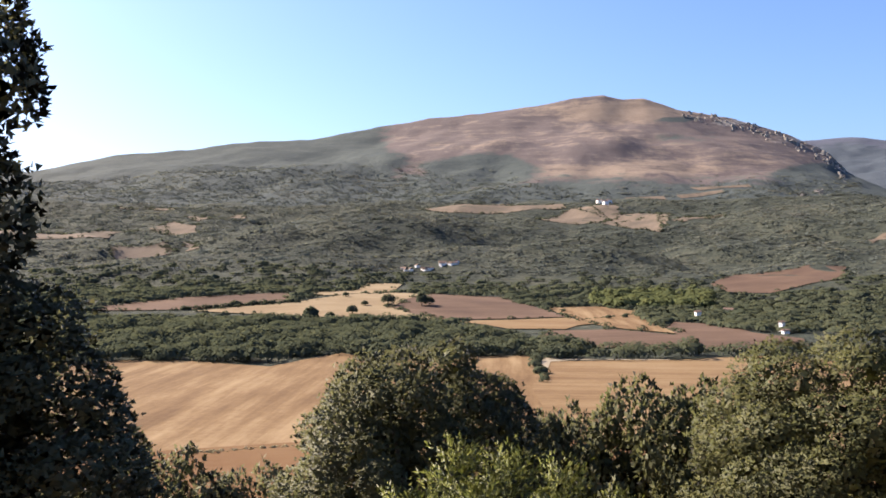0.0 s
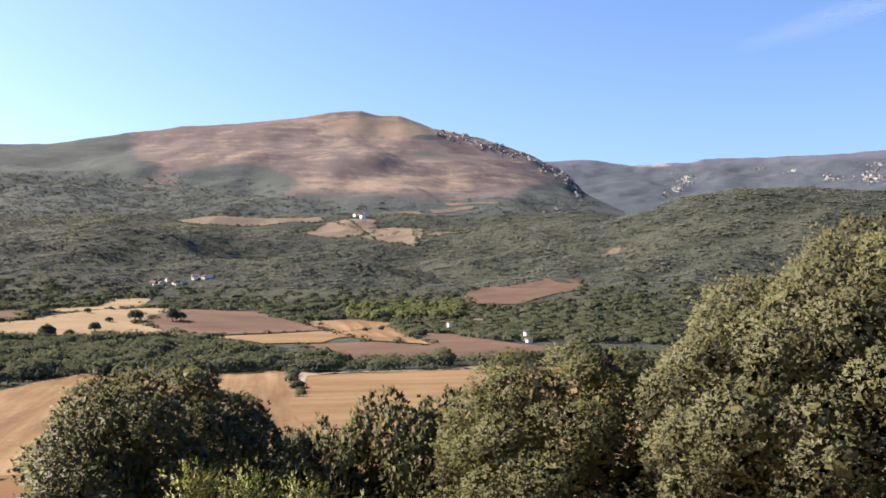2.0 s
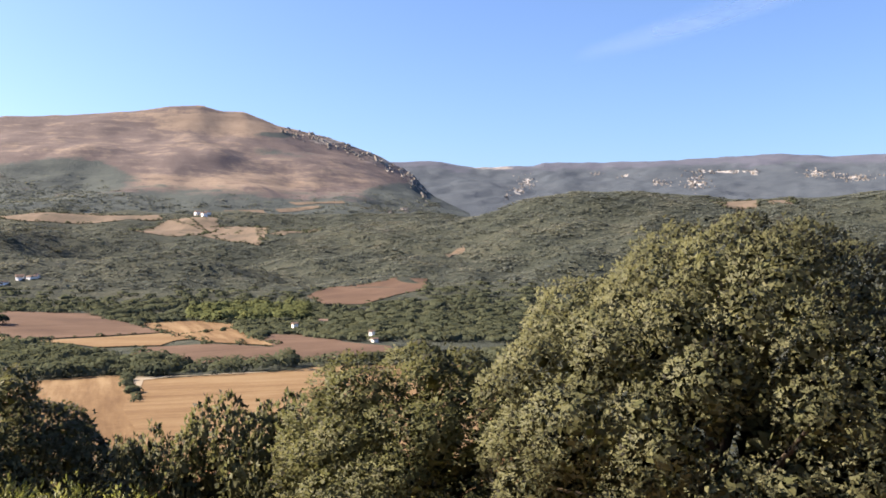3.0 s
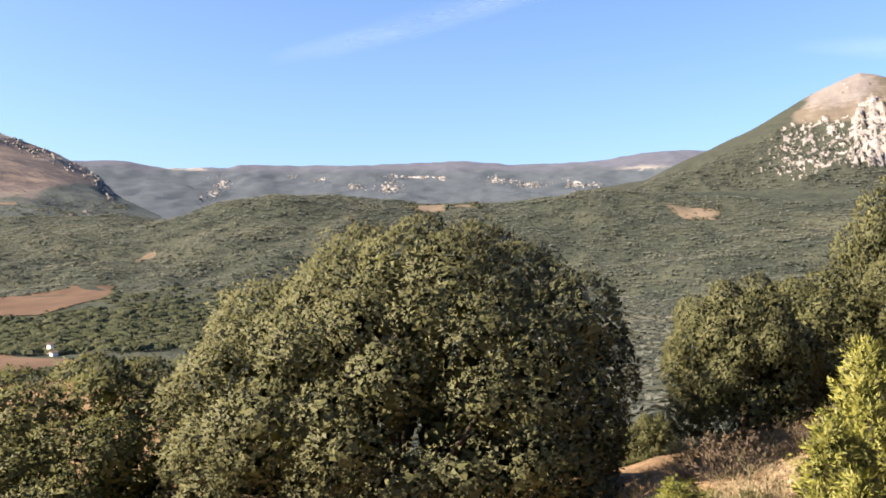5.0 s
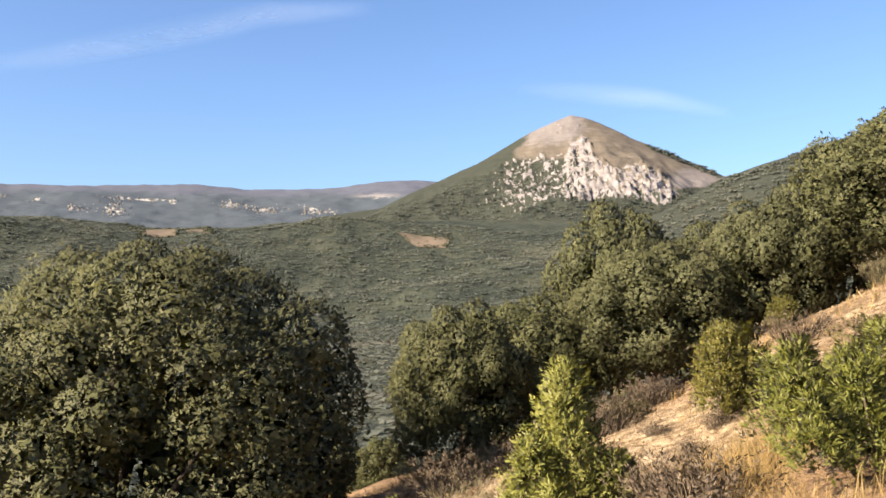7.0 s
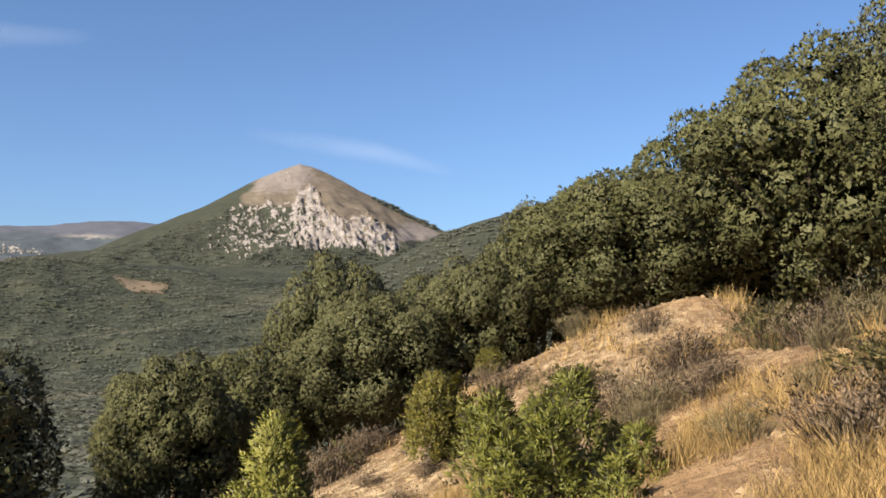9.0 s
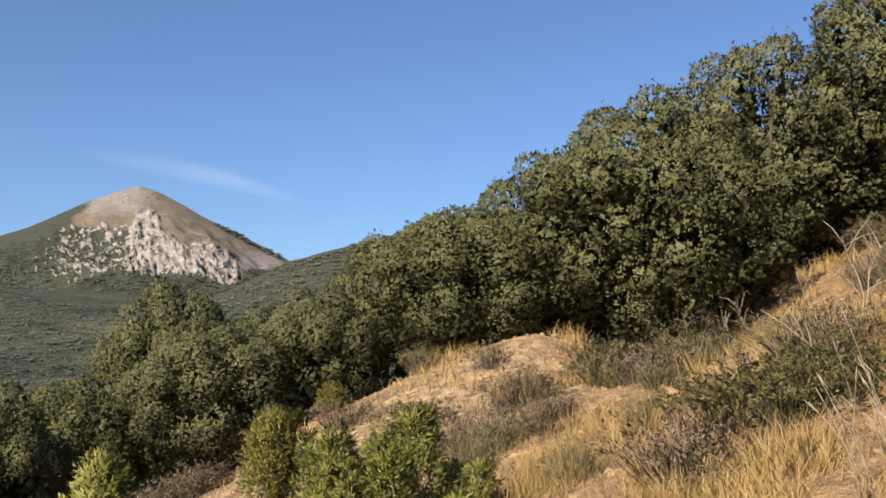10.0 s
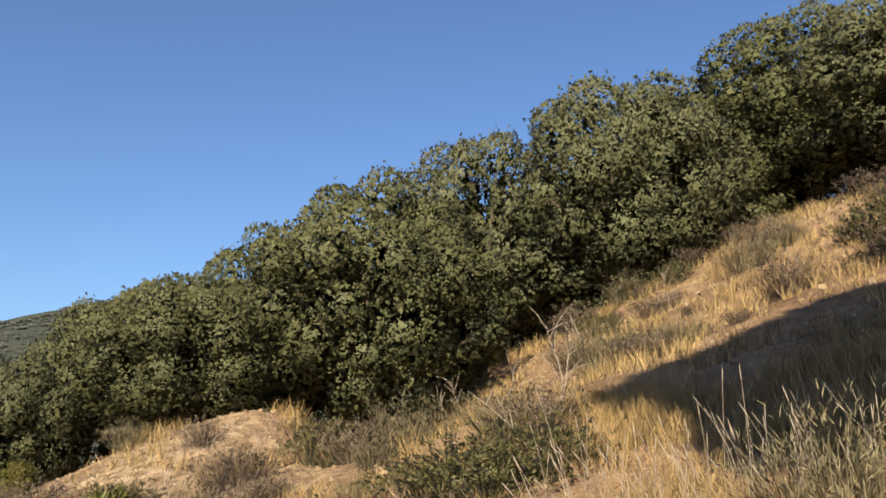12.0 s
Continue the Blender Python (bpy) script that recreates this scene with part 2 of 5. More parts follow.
PASTURE = field_material("dry_pasture", (0.168, 0.134, 0.101), (0.127, 0.102, 0.0771), (0.0804, 0.0703, 0.0536), 20, 14, 0.3)
BROWN_FIELD = field_material("brown_fallow", (0.121, 0.0823, 0.0588), (0.0924, 0.062, 0.044), (0.0685, 0.045, 0.0336), 70, 10, 0.3)
TRACK = field_material("white_track", (0.266, 0.236, 0.184), (0.223, 0.189, 0.138), (0.171, 0.138, 0.0944), 0, 4, 0.2)
# woods on the heath mountain, kept paler and bluer with painted-in distance haze
HAZED_WOOD = ((0.0411, 0.0523, 0.0529), (0.0574, 0.0703, 0.0693), (0.0779, 0.0908, 0.0831))
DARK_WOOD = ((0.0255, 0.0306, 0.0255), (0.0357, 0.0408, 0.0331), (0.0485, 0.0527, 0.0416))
HEATH_MOUNTAIN = mountain_material("heath_mountain", HAZED_WOOD, ((0.0857, 0.0703, 0.0692), (0.113, 0.0946, 0.0918), (0.144, 0.123, 0.118)), ((0.137, 0.109, 0.0883), (0.186, 0.148, 0.118), (0.234, 0.19, 0.15)), ((0.137, 0.13, 0.118), (0.219, 0.204, 0.184), (0.302, 0.281, 0.257)))
RIDGE_WOODS = mountain_material("ridge_woods", DARK_WOOD, ((0.09, 0.075, 0.06), (0.12, 0.1, 0.08), (0.15, 0.125, 0.1)), ((0.16, 0.13, 0.1), (0.21, 0.17, 0.135), (0.26, 0.215, 0.175)), ((0.17, 0.155, 0.135), (0.25, 0.23, 0.2), (0.33, 0.3, 0.27)))
ROCK_MOUNTAIN = mountain_material("limestone_mountain", DARK_WOOD, ((0.0749, 0.0662, 0.0544), (0.106, 0.0915, 0.076), (0.143, 0.123, 0.101)), ((0.113, 0.0989, 0.0978), (0.146, 0.133, 0.131), (0.187, 0.172, 0.172)), ((0.0833, 0.0776, 0.0784), (0.186, 0.173, 0.175), (0.353, 0.33, 0.337)), 0.014, 1.5)
# blue-grey woods and heath: aerial haze painted into the plateau's base colours
HAZED_PLATEAU = mountain_material("hazed_plateau_scarp", ((0.0437, 0.0569, 0.0732), (0.0565, 0.0706, 0.0882), (0.0738, 0.0881, 0.104)), ((0.0632, 0.0721, 0.0988), (0.0812, 0.089, 0.119), (0.102, 0.109, 0.138)), ((0.18, 0.172, 0.167), (0.234, 0.22, 0.212), (0.286, 0.272, 0.265)), ((0.225, 0.224, 0.221), (0.316, 0.312, 0.308), (0.407, 0.401, 0.397)), 0.008)
LIMESTONE = stone_material("limestone", (0.104, 0.0986, 0.092), (0.266, 0.249, 0.23), 0.08)
CLOD = stone_material("earth_clod", (0.147, 0.101, 0.0603), (0.268, 0.201, 0.127), 3.0)
CREST_STONE = stone_material("weathered_crag", (0.134, 0.124, 0.111), (0.281, 0.261, 0.231), 0.1)
EARTH = stone_material("bare_red_earth", (0.0804, 0.0636, 0.0469), (0.134, 0.101, 0.0703), 0.03)
WHITE_WALL = stone_material("whitewash", (0.7, 0.68, 0.64), (0.84, 0.82, 0.78), 1.5)
ROOF = stone_material("roof_tile", (0.134, 0.0938, 0.0737), (0.214, 0.154, 0.121), 1.0)
# ---- the lie of the land ----
def fbm(x, y, scale, octaves=4, seed=0):
    """Smooth noise about -1 to 1, of sines turned and warped against each other."""
    rs = np.random.RandomState(seed)
    out, amp, total = np.zeros_like(x, dtype=float), 1.0, 0.0
    for o in range(octaves):
        f = 2.0 ** o / scale
        part_ = 0.0
        for k in range(4):
            a, ph = rs.uniform(0, 2 * np.pi, 2)
            w = rs.uniform(0, 6.28)
            u = (x * np.cos(a) + y * np.sin(a)) * f * 2 * np.pi * rs.uniform(0.7, 1.3)
            v = (-x * np.sin(a) + y * np.cos(a)) * f * 2 * np.pi * rs.uniform(0.4, 0.9)
            part_ = part_ + np.sin(u + ph + 1.3 * np.sin(v + w))
        out += amp * part_ / 2.6
        total += amp
        amp *= 0.5
    return out / total


def smooth_interp(v, xs, ys):
    """Interpolation with eased steps between the knots."""
    xs, ys = np.asarray(xs, float), np.asarray(ys, float)
    v = np.clip(v, xs[0], xs[-1])
    k = np.clip(np.searchsorted(xs, v, side="right") - 1, 0, len(xs) - 2)
    t = (v - xs[k]) / (xs[k + 1] - xs[k])
    t = 0.45 * t + 0.55 * t * t * (3 - 2 * t)
    return ys[k] * (1 - t) + ys[k + 1] * t


VALLEY = -43.0
# rise of the valley and its wooded hills, in degrees from the first eye, by distance, for some bearings
RANGE = (450, 520, 720, 800, 1000, 1200, 1500, 1620, 1900, 2400, 4950)
WEST = {
    -180: (-5.6, -5, -4, -4, -4, -4, -3, -3, -2, -1, -0.5),
    -60: (-5.6, -4.8, -3.2, -2.9, -1.3, -0.1, 1.3, 1.8, 2.6, 2.6, 1.0),
    -12: (-5.6, -4.75, -2.8, -2.9, -1.4, -0.2, 1.3, 1.8, 2.7, 2.7, 1.0),
    12: (-5.6, -4.85, -3.7, -3.0, -1.7, -0.6, 1.2, 1.9, 3.1, 2.9, 1.0),
    25: (-5.6, -4.9, -3.5, -2.7, -1.3, -0.2, 2.2, 2.5, 2.9, 2.6, 1.0),
}
EAST = {
    34: (-5.6, -5.0, -3.7, -3.0, -1.0, 1.2, 4.3, 4.35, 3.0, 2.0, 1.0),
    47: (-5.6, -5.2, -4.6, -4.0, -1.8, 0.4, 3.5, 4.0, 3.0, 2.0, 1.0),
    55: (-5.6, -5.4, -5.2, -4.6, -2.4, -0.2, 3.2, 4.45, 4.0, 2.5, 1.0),
    66: (-5.6, -5.4, -4.8, -4.0, -1.2, 0.6, 2.9, 3.6, 4.2, 3.0, 1.0),
    78: (-5.6, -5.4, -4.8, -4.0, -1.6, 0.4, 2.6, 3.2, 4.0, 3.0, 1.0),
    100: (-5.6, -5.0, -4.0, -3.6, -2.0, 0.0, 2.0, 2.4, 3.0, 2.6, 1.0),
}
RISE = {**WEST, **EAST, 180: WEST[-180]}


def ground_z(x, y):
    """Height of the ground: the dry slope at the camera, the valley floor, the wooded hills."""
    x, y = np.asarray(x, float), np.asarray(y, float)
    r, b = np.hypot(x, y), np.degrees(np.arctan2(x, y))
    rough = 0.10 * fbm(x, y, 3.1, 3, 1) + 0.22 * fbm(x, y, 9.0, 2, 2) * np.clip(r / 8, 0, 1)
    yy = np.where(y < 0, 90 * np.tanh(y / 90), y)
    fall = 0.40 * 5 * np.logaddexp(0, (x - 21) / 5)
    near = 0.12 * np.maximum(x, -60) - fall - 0.37 * yy + rough
    # the earth bank under the oaks
    near = near + 0.5 * np.exp(-((r - 12.6) / 1.7) ** 2) * np.clip((b - 77) / 5, 0, 1) * np.clip((99.5 - b) / 2, 0, 1)
    # a hollow beside the bank, and the steeper ground above it
    steep = np.interp(b, (95, 99, 103, 107, 112, 117, 121, 125, 134, 150, 172), (0, -0.02, -0.036, -0.027, -0.014, -0.002, 0.012, 0.025, 0.036, 0.03, 0))
    near = near + steep * np.minimum(r, 40) * np.clip((r - 5) / 7, 0, 1)
    bs = sorted(RISE)
    col = np.stack([smooth_interp(r, RANGE, RISE[k]) for k in bs], 0)
    k = np.clip(np.searchsorted(bs, b, side="right") - 1, 0, len(bs) - 2)
    ba = np.asarray(bs, float)
    t = (b - ba[k]) / (ba[k + 1] - ba[k])
    t = t * t * (3 - 2 * t)
    lo, hi = np.take_along_axis(col, k[None], 0)[0], np.take_along_axis(col, k[None] + 1, 0)[0]
    far = 1.55 + r * np.tan(np.radians(lo * (1 - t) + hi * t))
    swell = np.clip((r - 760) / 500, 0, 1)
    far = far + swell * (9 * fbm(x, y, 420, 3, 5) + 5 * fbm(x, y, 150, 2, 6))
    far = far - np.clip((r - 850) / 250, 0, 1) * np.clip((1480 - r) / 250, 0, 1) * (18 * np.abs(fbm(x, y, 380, 2, 8)) + 7 * np.abs(fbm(x, y, 140, 2, 9)) - 7)
    # wooded knolls
    for kb, kr, kh, kw in ((6.5, 1080, 17, 60), (9.5, 1090, 14, 55), (-3.5, 1380, 34, 95), (-9.0, 1250, 22, 120), (-13.0, 960, 12, 120)):
        far = far + kh * np.exp(-((x - kr * np.sin(np.radians(kb))) ** 2 + (y - kr * np.cos(np.radians(kb))) ** 2) / (2 * kw * kw))
    far = np.where(r < 450, VALLEY + 0 * r, np.maximum(far, VALLEY - 2))
    d = near - far
    return far + 1.5 * np.logaddexp(0, d / 1.5)


def at(bearing, r):
    """A place by its bearing (degrees clockwise from +y) and its distance from the first eye, on the ground."""
    x, y = r * math.sin(radians(bearing)), r * math.cos(radians(bearing))
    return Vector((x, y, float(ground_z(np.array([x]), np.array([y]))[0])))


# ---- mesh helpers ----
def raw_mesh(name, verts, faces, mat, smooth=False):
    """A mesh from arrays: vertices n x 3, faces m x 3 or m x 4."""
    verts, faces = np.asarray(verts, np.float32), np.asarray(faces, np.int32)
    me = bpy.data.meshes.new(name)
    m, k = faces.shape
    me.vertices.add(len(verts))
    me.vertices.foreach_set("co", verts.ravel())
    me.loops.add(m * k)
    me.loops.foreach_set("vertex_index", faces.ravel())
    me.polygons.add(m)
    me.polygons.foreach_set("loop_start", np.arange(m, dtype=np.int32) * k)
    me.polygons.foreach_set("use_smooth", np.full(m, smooth))
    me.update(calc_edges=True)
    me.materials.append(mat)
    return me


def attribute(me, name, values):
    a = me.attributes.new(name, "FLOAT", "POINT")
    a.data.foreach_set("value", np.asarray(values, np.float32).ravel())


def lean(me, normals):
    """Stores, vertex by vertex, the way that a clump of leaves turns its face."""
    a = me.attributes.new("lean", "FLOAT_VECTOR", "POINT")
    a.data.foreach_set("vector", np.asarray(normals, np.float32).ravel())
    return me


def unit(v):
    return v / np.maximum(np.linalg.norm(v, axis=-1, keepdims=True), 1e-9)


def child(name, me, parent, label=""):
    ob = new(name, me)
    ob.parent = parent
    return tagged(ob, label) if label else ob


def part(name, bm, mat, parent, label="", smooth=True):
    me = bpy.data.meshes.new(name)
    bm.to_mesh(me)
    bm.free()
    for f in me.polygons:
        f.use_smooth = smooth
    me.materials.append(mat)
    return child(name, me, parent, label) if parent else new(name, me)


def tube(bm, points, radii, sides=7):
    """A tapered, bent round bar through the points."""
    rings = []
    for k, (p, r) in enumerate(zip(points, radii)):
        p = Vector(p)
        d = (Vector(points[min(k + 1, len(points) - 1)]) - Vector(points[max(k - 1, 0)])).normalized()
        u = d.orthogonal().normalized()
        v = d.cross(u)
        rings.append([bm.verts.new(p + r * (math.cos(a) * u + math.sin(a) * v)) for a in (2 * math.pi * j / sides for j in range(sides))])
    for a, b in zip(rings, rings[1:]):
        for j in range(sides):
            bm.faces.new((a[j], a[(j + 1) % sides], b[(j + 1) % sides], b[j]))
    bm.faces.new(rings[0][::-1])
    bm.faces.new(rings[-1])


def polar_sheet(name, bearings, ranges, height, mat):
    b, r = np.meshgrid(np.radians(bearings), ranges)
    x, y = r * np.sin(b), r * np.cos(b)
    z = height(np.degrees(b), r, x, y)
    nb, nr = len(bearings), len(ranges)
    i = (np.arange(nr - 1)[:, None] * nb + np.arange(nb - 1)[None]).ravel()
    faces = np.stack([i, i + nb, i + nb + 1, i + 1], -1)[:, ::-1]
    return raw_mesh(name, np.stack([x, y, z], -1).reshape(-1, 3), faces, mat, True), x, y, z


def span(v, a, b):
    return np.clip((v - a) / (b - a), 0, 1)


# ---- ground: one sheet to the horizon ----
front = np.arange(-40, 140, 0.9)
bearings = np.concatenate([np.arange(-180, -40, 4.0), front, np.arange(140, 180.1, 4.0)])
ranges = np.concatenate([[0.05], np.geomspace(0.6, 60, 110), np.geomspace(61.5, 2400, 150), np.geomspace(2450, 4950, 25)])
ground_mesh, gx, gy, gz = polar_sheet("ground", bearings, ranges, lambda b, r, x, y: ground_z(x, y), GROUND)
attribute(ground_mesh, "far", np.clip((np.hypot(gx, gy) - 45) / 60, 0, 1))
bare = np.clip(1.25 * np.exp(-((np.hypot(gx, gy) - 10.0) / 2.6) ** 2) * span(np.degrees(np.arctan2(gx, gy)), 58, 66) * (1 - span(np.degrees(np.arctan2(gx, gy)), 92, 101)) + 0.45 * fbm(gx, gy, 3.3, 3, 15) - 0.15, 0, 1)
attribute(ground_mesh, "bare", bare)


def sheet_z(x, y):
    """Height of the ground sheet itself, between its corners."""
    b, r = np.degrees(np.arctan2(x, y)), np.clip(np.hypot(x, y), ranges[0], ranges[-2])
    i = np.clip(np.searchsorted(bearings, b, side="right") - 1, 0, len(bearings) - 2)
    j = np.clip(np.searchsorted(ranges, r, side="right") - 1, 0, len(ranges) - 2)
    s, t = (b - bearings[i]) / (bearings[i + 1] - bearings[i]), (r - ranges[j]) / (ranges[j + 1] - ranges[j])
    return (gz[j, i] * (1 - s) + gz[j, i + 1] * s) * (1 - t) + (gz[j + 1, i] * (1 - s) + gz[j + 1, i + 1] * s) * t


tagged(new("ground", ground_mesh), "dry hillside falling to a wooded farmed valley", "ground", kind="structure")

# ---- mountains ----
DOME = ((-75, 3.0), (-45, 3.6), (-24.6, 4.5), (-20.2, 5.6), (-16, 6.06), (-12.6, 6.64), (-8.2, 6.91), (-4.8, 7.62), (-0.9, 8.28), (3.1, 8.68), (5.6, 8.98), (8.1, 9.42), (10.1, 9.6),
        (11.3, 9.28), (12.7, 9.34), (14.7, 8.55), (18, 7.9), (21.2, 6.75), (23.4, 5.6), (24.2, 4.6), (27, 2.6))
TABLE = ((10, 5.5), (22.4, 6.43), (24.6, 6.5), (27.3, 6.05), (29.6, 6.18), (31, 6.16), (31.7, 6.36), (38, 6.34), (42.2, 6.48), (45.8, 6.6), (49, 6.31), (53.6, 6.36), (55, 6.5), (57, 6.8), (58.8, 6.92), (61.5, 6.75), (72, 6.2))
PEAK = ((46, 2.5), (50, 3.7), (52.8, 4.5), (57.2, 5.1), (60.5, 6.6), (63.5, 7.85), (67.1, 9.8), (68.6, 10.4), (69.6, 10.75), (70.4, 10.6), (71.4, 10.2), (73.3, 9.2), (75, 8.4), (76.8, 7.6), (78.8, 6.55), (84, 5), (92, 4))
RIDGE = ((70, 2.4), (75.2, 4.6), (78.6, 6.35), (81.9, 7.35), (85.2, 8.25), (88.3, 9.3), (94, 10), (104, 10.5), (118, 9), (140, 5))


def crest(table, b):
    t = np.array(table)
    return np.interp(b, t[:, 0], t[:, 1])


def mountain(r0, rc, r1, table, foot, shape, rough, seed, warp=0.0):
    """A mountain's flank: from the foot at r0 up to its skyline at rc, and down behind to r1."""
    def height(b, r, x, y):
        t = np.clip((r - r0) / (rc - r0), 0, 1)
        broad = sum(crest(table, b + k) for k in (-4.5, -3, -1.5, 0, 1.5, 3, 4.5)) / 7
        top = broad + (crest(table, b) - broad) * t ** 5 + 0.05 * fbm(x, y, 160, 4, seed + 9)
        tw = np.clip(t + warp * fbm(x, y, 700, 3, seed + 4) * t * (1 - t) * 2, 0, 1)
        el = foot + (np.maximum(top, foot + 0.4) - foot) * tw ** shape
        relief = rough * (fbm(x, y, 520, 5, seed) - 0.5 * np.abs(fbm(x, y, 260, 3, seed + 2))) * np.clip(t * 3, 0, 1) * np.clip((1 - t) * 5, 0, 1)
        z = EYE + np.minimum(r, rc) * np.tan(np.radians(el)) + relief
        return np.where(r > rc, z - (r - rc) * 0.45, z) - np.where(r < r0 + 1, 60, 0)
    return height


def gauss2(u, v, cu, cv, su, sv):
    return np.exp(-((u - cu) / su) ** 2 - ((v - cv) / sv) ** 2)


def elevation(x, y, z):
    return np.degrees(np.arctan2(z - EYE, np.hypot(x, y)))


# the broad heath mountain
b_ = np.arange(-75, 27.01, 0.3)
r_ = np.concatenate([[1840], np.linspace(1850, 3000, 96), np.linspace(3015, 3500, 12)])
dome_height = mountain(1850, 3000, 3500, DOME, 2.3, 0.85, 9, 20, 0.2)
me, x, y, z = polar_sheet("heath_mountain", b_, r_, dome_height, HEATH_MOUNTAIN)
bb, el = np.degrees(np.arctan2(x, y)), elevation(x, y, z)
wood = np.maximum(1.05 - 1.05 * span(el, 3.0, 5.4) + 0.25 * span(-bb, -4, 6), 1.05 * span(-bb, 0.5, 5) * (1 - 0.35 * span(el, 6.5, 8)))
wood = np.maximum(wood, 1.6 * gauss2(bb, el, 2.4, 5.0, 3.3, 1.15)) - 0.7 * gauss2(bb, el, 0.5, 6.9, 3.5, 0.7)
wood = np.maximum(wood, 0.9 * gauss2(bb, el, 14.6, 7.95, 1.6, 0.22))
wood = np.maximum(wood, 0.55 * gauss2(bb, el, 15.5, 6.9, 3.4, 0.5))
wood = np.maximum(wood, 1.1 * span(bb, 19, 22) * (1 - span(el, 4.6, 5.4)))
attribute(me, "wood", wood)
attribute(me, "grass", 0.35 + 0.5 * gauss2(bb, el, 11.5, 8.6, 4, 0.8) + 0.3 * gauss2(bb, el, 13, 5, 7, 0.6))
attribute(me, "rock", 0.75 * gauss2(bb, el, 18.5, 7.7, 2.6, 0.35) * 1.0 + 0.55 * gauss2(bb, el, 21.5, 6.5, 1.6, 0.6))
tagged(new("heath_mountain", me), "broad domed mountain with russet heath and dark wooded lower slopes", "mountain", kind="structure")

# the far plateau with its cliffs: bearing, height, breadth and depth in degrees of each scar
SCARS = ((30.6, 5.15, 0.35, 0.3, 1), (30.1, 4.55, 0.5, 0.22, 0.9), (29.3, 4.3, 0.15, 0.25, 0.8), (34.9, 5.6, 0.3, 0.12, 0.8), (36.7, 5.5, 0.5, 0.12, 0.9), (38.9, 5.0, 0.5, 0.22, 1), (41.0, 5.0, 0.6, 0.4, 1.1),
         (41.7, 5.7, 0.5, 0.1, 1.1), (43.2, 5.6, 1.0, 0.08, 1.2), (44.5, 5.48, 0.3, 0.14, 1.3), (47.9, 5.3, 0.7, 0.2, 0.9), (50.1, 5.02, 0.9, 0.16, 0.9), (52.9, 5.0, 0.5, 0.22, 1.1), (54.0, 4.9, 0.5, 0.12, 0.8), (56.7, 4.35, 0.6, 0.14, 0.8))


def cliff_rock(b, el, x, y):
    """Where the plateau's face breaks into bare cliff."""
    bands = sum(k * gauss2(b, el, cb, ce, w, h) for cb, ce, w, h, k in SCARS)
    return np.clip(bands * 1.3, 0, 1) * np.clip(fbm(100 * b, 160 * el, 45, 3, 33) * 1.6 + 0.75, 0, 1)


b_ = np.arange(10, 72.01, 0.22)
r_ = np.concatenate([[3290], np.linspace(3300, 4300, 70), np.linspace(4320, 4900, 8)])
table_height = mountain(3300, 4300, 4900, TABLE, 2.4, 0.72, 15, 40, 0.15)
me, x, y, z = polar_sheet("plateau", b_, r_, table_height, HAZED_PLATEAU)
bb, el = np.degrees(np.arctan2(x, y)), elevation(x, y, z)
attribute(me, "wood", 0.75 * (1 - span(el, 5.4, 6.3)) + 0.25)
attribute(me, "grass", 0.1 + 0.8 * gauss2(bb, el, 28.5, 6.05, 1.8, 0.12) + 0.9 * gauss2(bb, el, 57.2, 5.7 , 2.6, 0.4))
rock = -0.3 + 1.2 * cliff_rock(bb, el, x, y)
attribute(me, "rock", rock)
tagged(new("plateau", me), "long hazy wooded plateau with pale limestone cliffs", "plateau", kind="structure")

# the rocky peak
b_ = np.arange(46, 92.01, 0.12)
r_ = np.concatenate([[1790], np.linspace(1800, 2600, 110), np.linspace(2612, 3000, 10)])
peak_flank = mountain(1800, 2600, 3000, PEAK, 2.6, 0.9, 30, 60, 0.2)


def within(b, el, lower, upper, soft):
    """1 between two lines (bearing, height), fading over soft degrees."""
    lo, hi = crest(lower, b), crest(upper, b)
    return np.clip((el - lo) / soft + 0.5, 0, 1) * np.clip((hi - el) / soft + 0.5, 0, 1)


def massif(b, el):
    """The broken rock wall below the summit and along the rib."""
    return within(b, el, ((68.4, 6.4), (69.4, 5.4), (70.9, 5.35), (73.4, 5.4), (75.2, 4.8), (76.4, 5.5)), ((68.6, 7.3), (69.5, 9.1), (70.5, 9.5), (71.1, 8.1), (72.5, 7.3), (73.6, 7.7), (75.1, 7.0), (76.1, 5.8)), 0.35) * span(b, 68.4, 69.2) * (1 - span(b, 75.9, 76.5))


def stony(b, el):
    """The face strewn with outcrops, thinning away from the wall."""
    top = within(b, el, ((61, 4.5), (64.5, 4.9), (66.3, 4.6), (68.3, 5.4), (70.5, 5.3)), ((61, 5.4), (63.8, 6.0), (65, 8.0), (66.8, 8.5), (69.2, 8.6), (70.5, 7.8)), 0.5)
    return top * (0.25 + 0.75 * span(b, 62.5, 66.0)) * (1 - span(b, 69.6, 70.6))


def outcrops(b, el):
    """Bare rock on the peak: long blotches that lean with the beds."""
    u, v = 100 * (b + 0.55 * el), 55 * (el - 0.45 * b)
    u, v = u + 26 * fbm(100 * b, 100 * el, 90, 3, 34), v + 18 * fbm(100 * b, 100 * el, 70, 3, 36)
    lump = 0.75 * fbm(u, v, 44, 4, 31) + 0.6 * fbm(u, v, 15, 3, 32)
    wall, face = massif(b, el), stony(b, el)
    top = gauss2(b, el, 69.0, 9.9, 1.1, 0.4)
    want = np.maximum(np.maximum(wall * 1.12, face * 0.9), 0.95 * top)
    return np.clip((lump + want * 1.2 - 0.92) * 3.5, 0, 1) * np.clip(want * 3, 0, 1)


